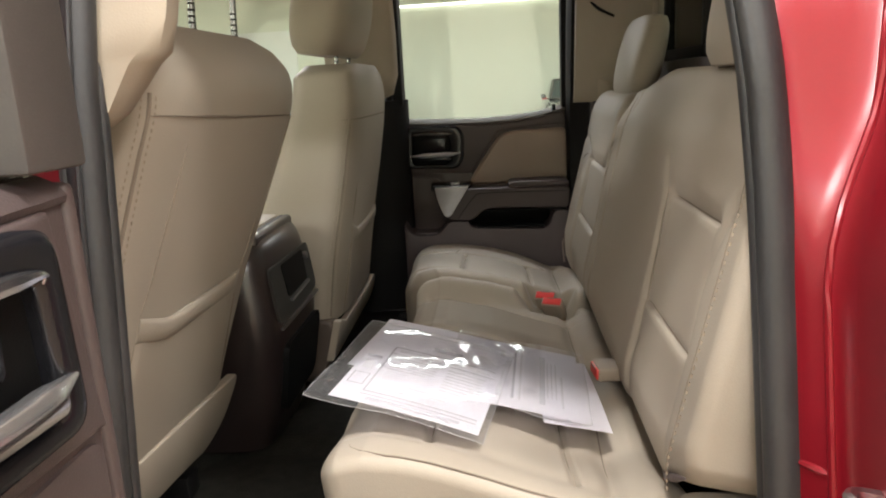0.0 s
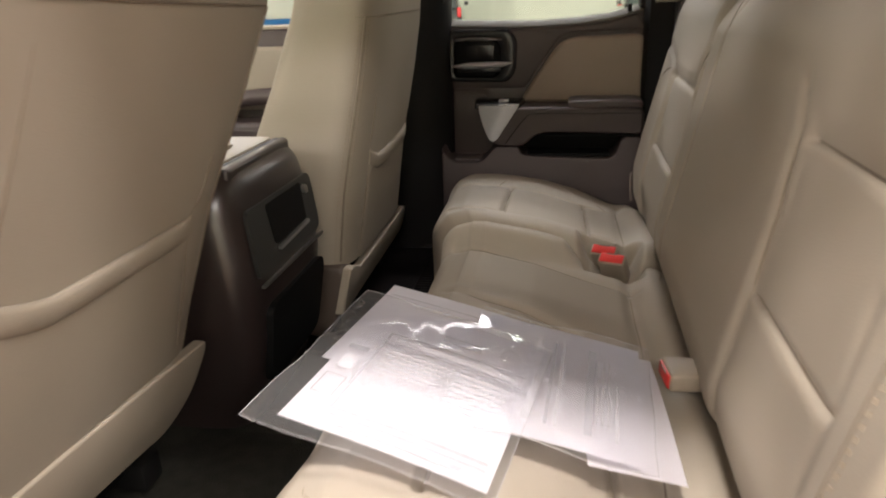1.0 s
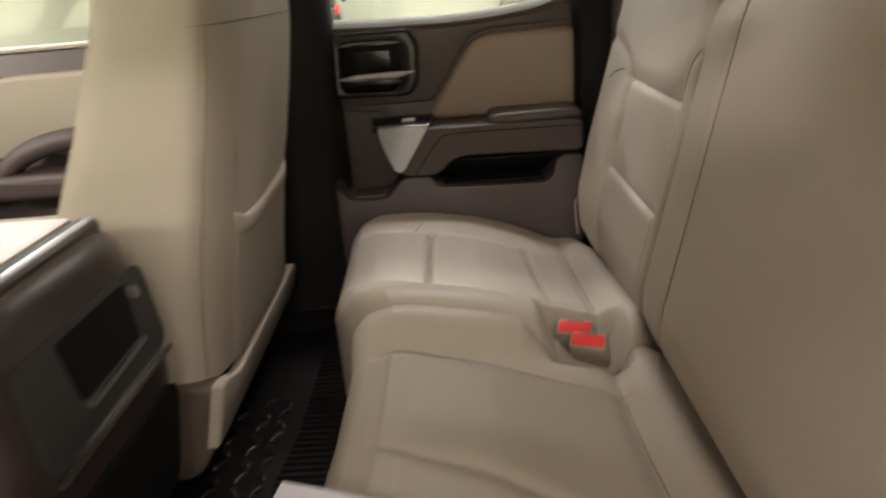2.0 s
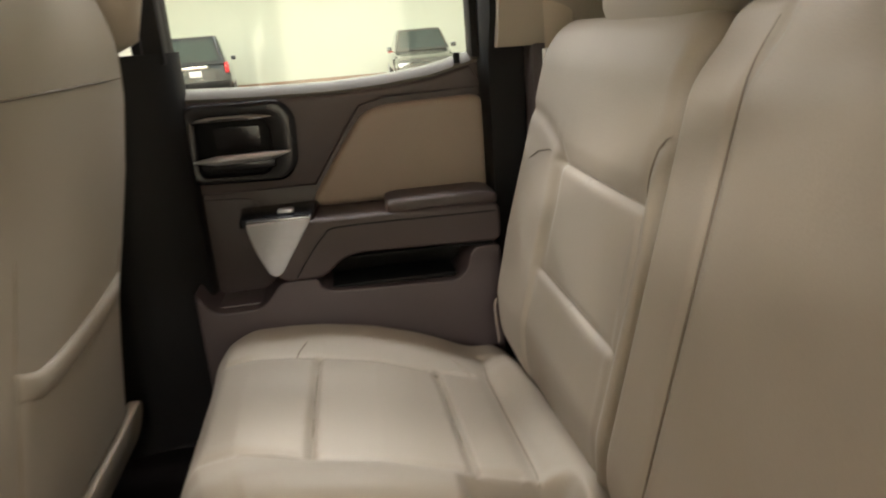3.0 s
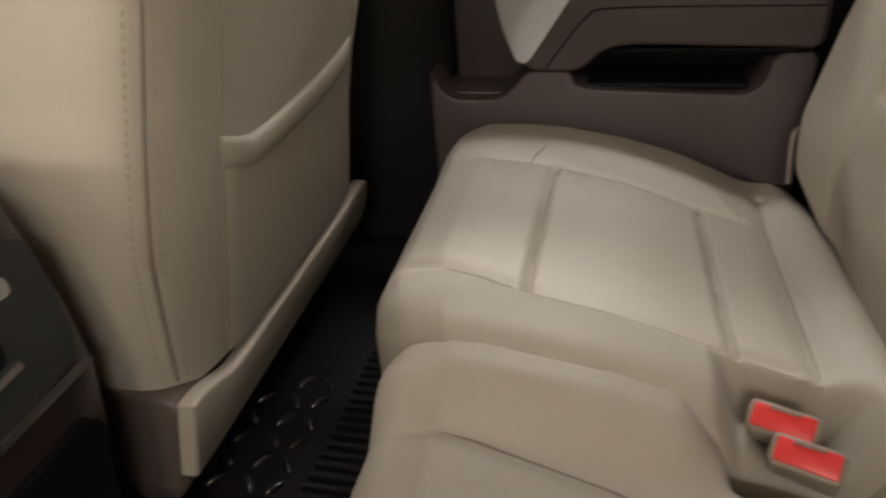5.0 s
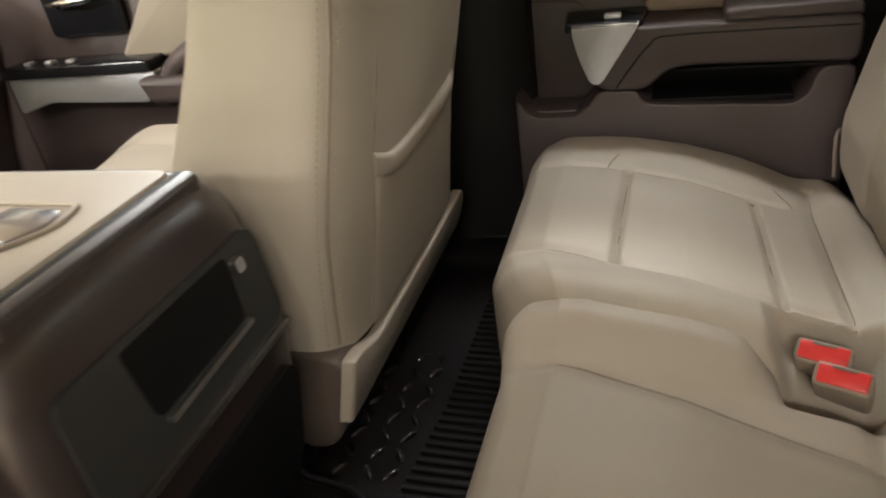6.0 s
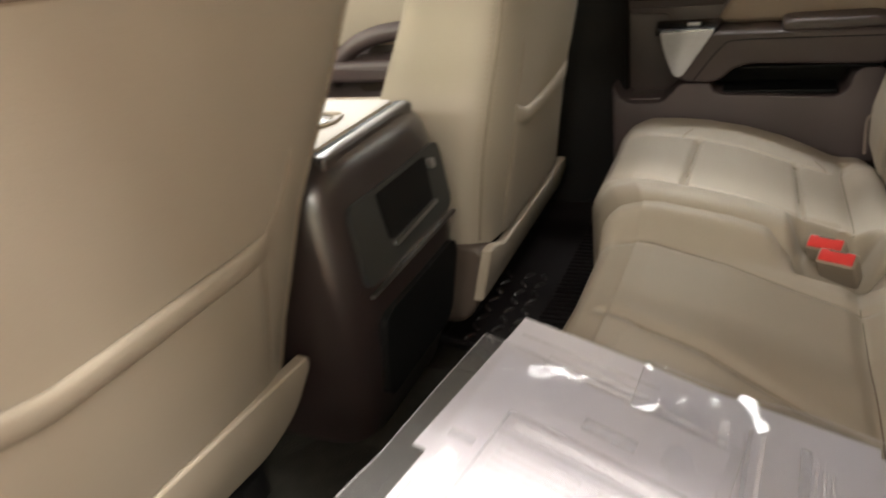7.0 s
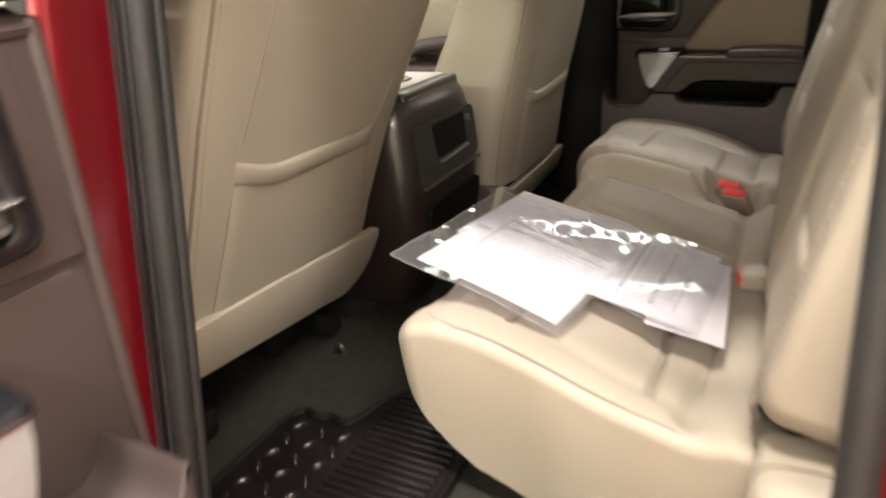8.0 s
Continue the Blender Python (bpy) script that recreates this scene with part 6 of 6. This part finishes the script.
def papers():
    rng = random.Random(5)
    m1 = flat_frame((-0.020, -0.422, 1.013), (0.22, -0.035, -0.05), (0.055, 0.26, 0.0))
    w, h = 0.222, 0.275
    marks = [(-0.072, 0.102, 0.064, 0.068, INK), (-0.072, 0.102, 0.040, 0.043, INK), (-0.072, -0.069, -0.100, 0.068, INK), (-0.072, 0.102, -0.103, -0.099, INK), (-0.072, 0.102, -0.113, -0.110, INK)]
    marks += [(-0.060, 0.092, 0.048, 0.060, INK_PALE)] + text_block(-0.06, 0.02, -0.02, 0.032, 6, rng, INK_PALE) + text_block(0.03, 0.095, -0.05, 0.032, 8, rng, INK_PALE)
    marks += text_block(-0.06, 0.05, -0.09, -0.06, 3, rng, INK_PALE) + [(-0.01, 0.04, 0.084, 0.098, INK), (-0.105, -0.080, 0.012, 0.022, INK), (-0.06, 0.08, -0.126, -0.118, INK)]
    marks += [(-0.104, -0.102, -0.085, -0.045, INK), (-0.080, -0.078, -0.085, -0.045, INK), (-0.104, -0.078, -0.085, -0.083, INK), (-0.104, -0.078, -0.047, -0.045, INK), (-0.100, -0.082, -0.030, 0.000, INK_PALE)]
    bend1 = lambda u, v: 0.005 * math.cos(2.4 * u) + 0.004 * v * v
    document("paper_in_sleeve", "white printed form in a clear crinkled plastic sleeve", m1, w, h, 10, True, bend1, marks, (0.030, 0.010, 0.022, 0.006))
    m0 = flat_frame((-0.004, -0.318, 1.004), (0.255, -0.045, -0.050), (0.055, 0.26, 0.0))
    bend0 = lambda u, v: 0.003 * math.cos(3 * u) + 0.012 * max(0, v - 0.40)
    marks0 = [(-0.12, 0.12, 0.080, 0.083, INK_PALE)] + text_block(-0.08, 0.10, 0.01, 0.07, 5, rng, INK_PALE)
    document("paper_sheet", "white printed sheet lying under the sleeves", m0, 0.262, 0.218, 8, False, bend0, marks0)
    m2 = flat_frame((0.122, -0.352, 0.982), (0.215, -0.012, -0.038), (0.012, 0.25, 0.004))
    marks2 = []
    for x in (-0.030, -0.005, 0.006, 0.040, 0.075):
        marks2.append((x, x + (0.009 if x in (-0.030, 0.040) else 0.004), -0.095, 0.09 if x != 0.075 else 0.02, INK if x in (-0.005, 0.040) else INK_PALE))
    for k in range(3):
        marks2.append((0.052 + 0.007 * k, 0.0545 + 0.007 * k, -0.07, 0.07, INK_PALE))
    bend2 = lambda u, v: 0.004 * math.cos(2.0 * u + 1) - 0.004 * u * u + 0.003 * max(0, -v - 0.3)
    document("paper_in_sleeve", "white warranty form in a clear plastic sleeve, half hidden", m2, 0.212, 0.252, 8, True, bend2, marks2, (0.004, 0.012, 0.012, 0.006))
    m3 = flat_frame((0.205, -0.358, 0.955), (0.10, 0.006, -0.022), (0.02, 0.25, 0.0))
    document("paper_sheet", "plain white sheet showing past the second sleeve", m3, 0.105, 0.25, 4, False, lambda u, v: 0.003 * math.cos(3 * v), [])


papers()
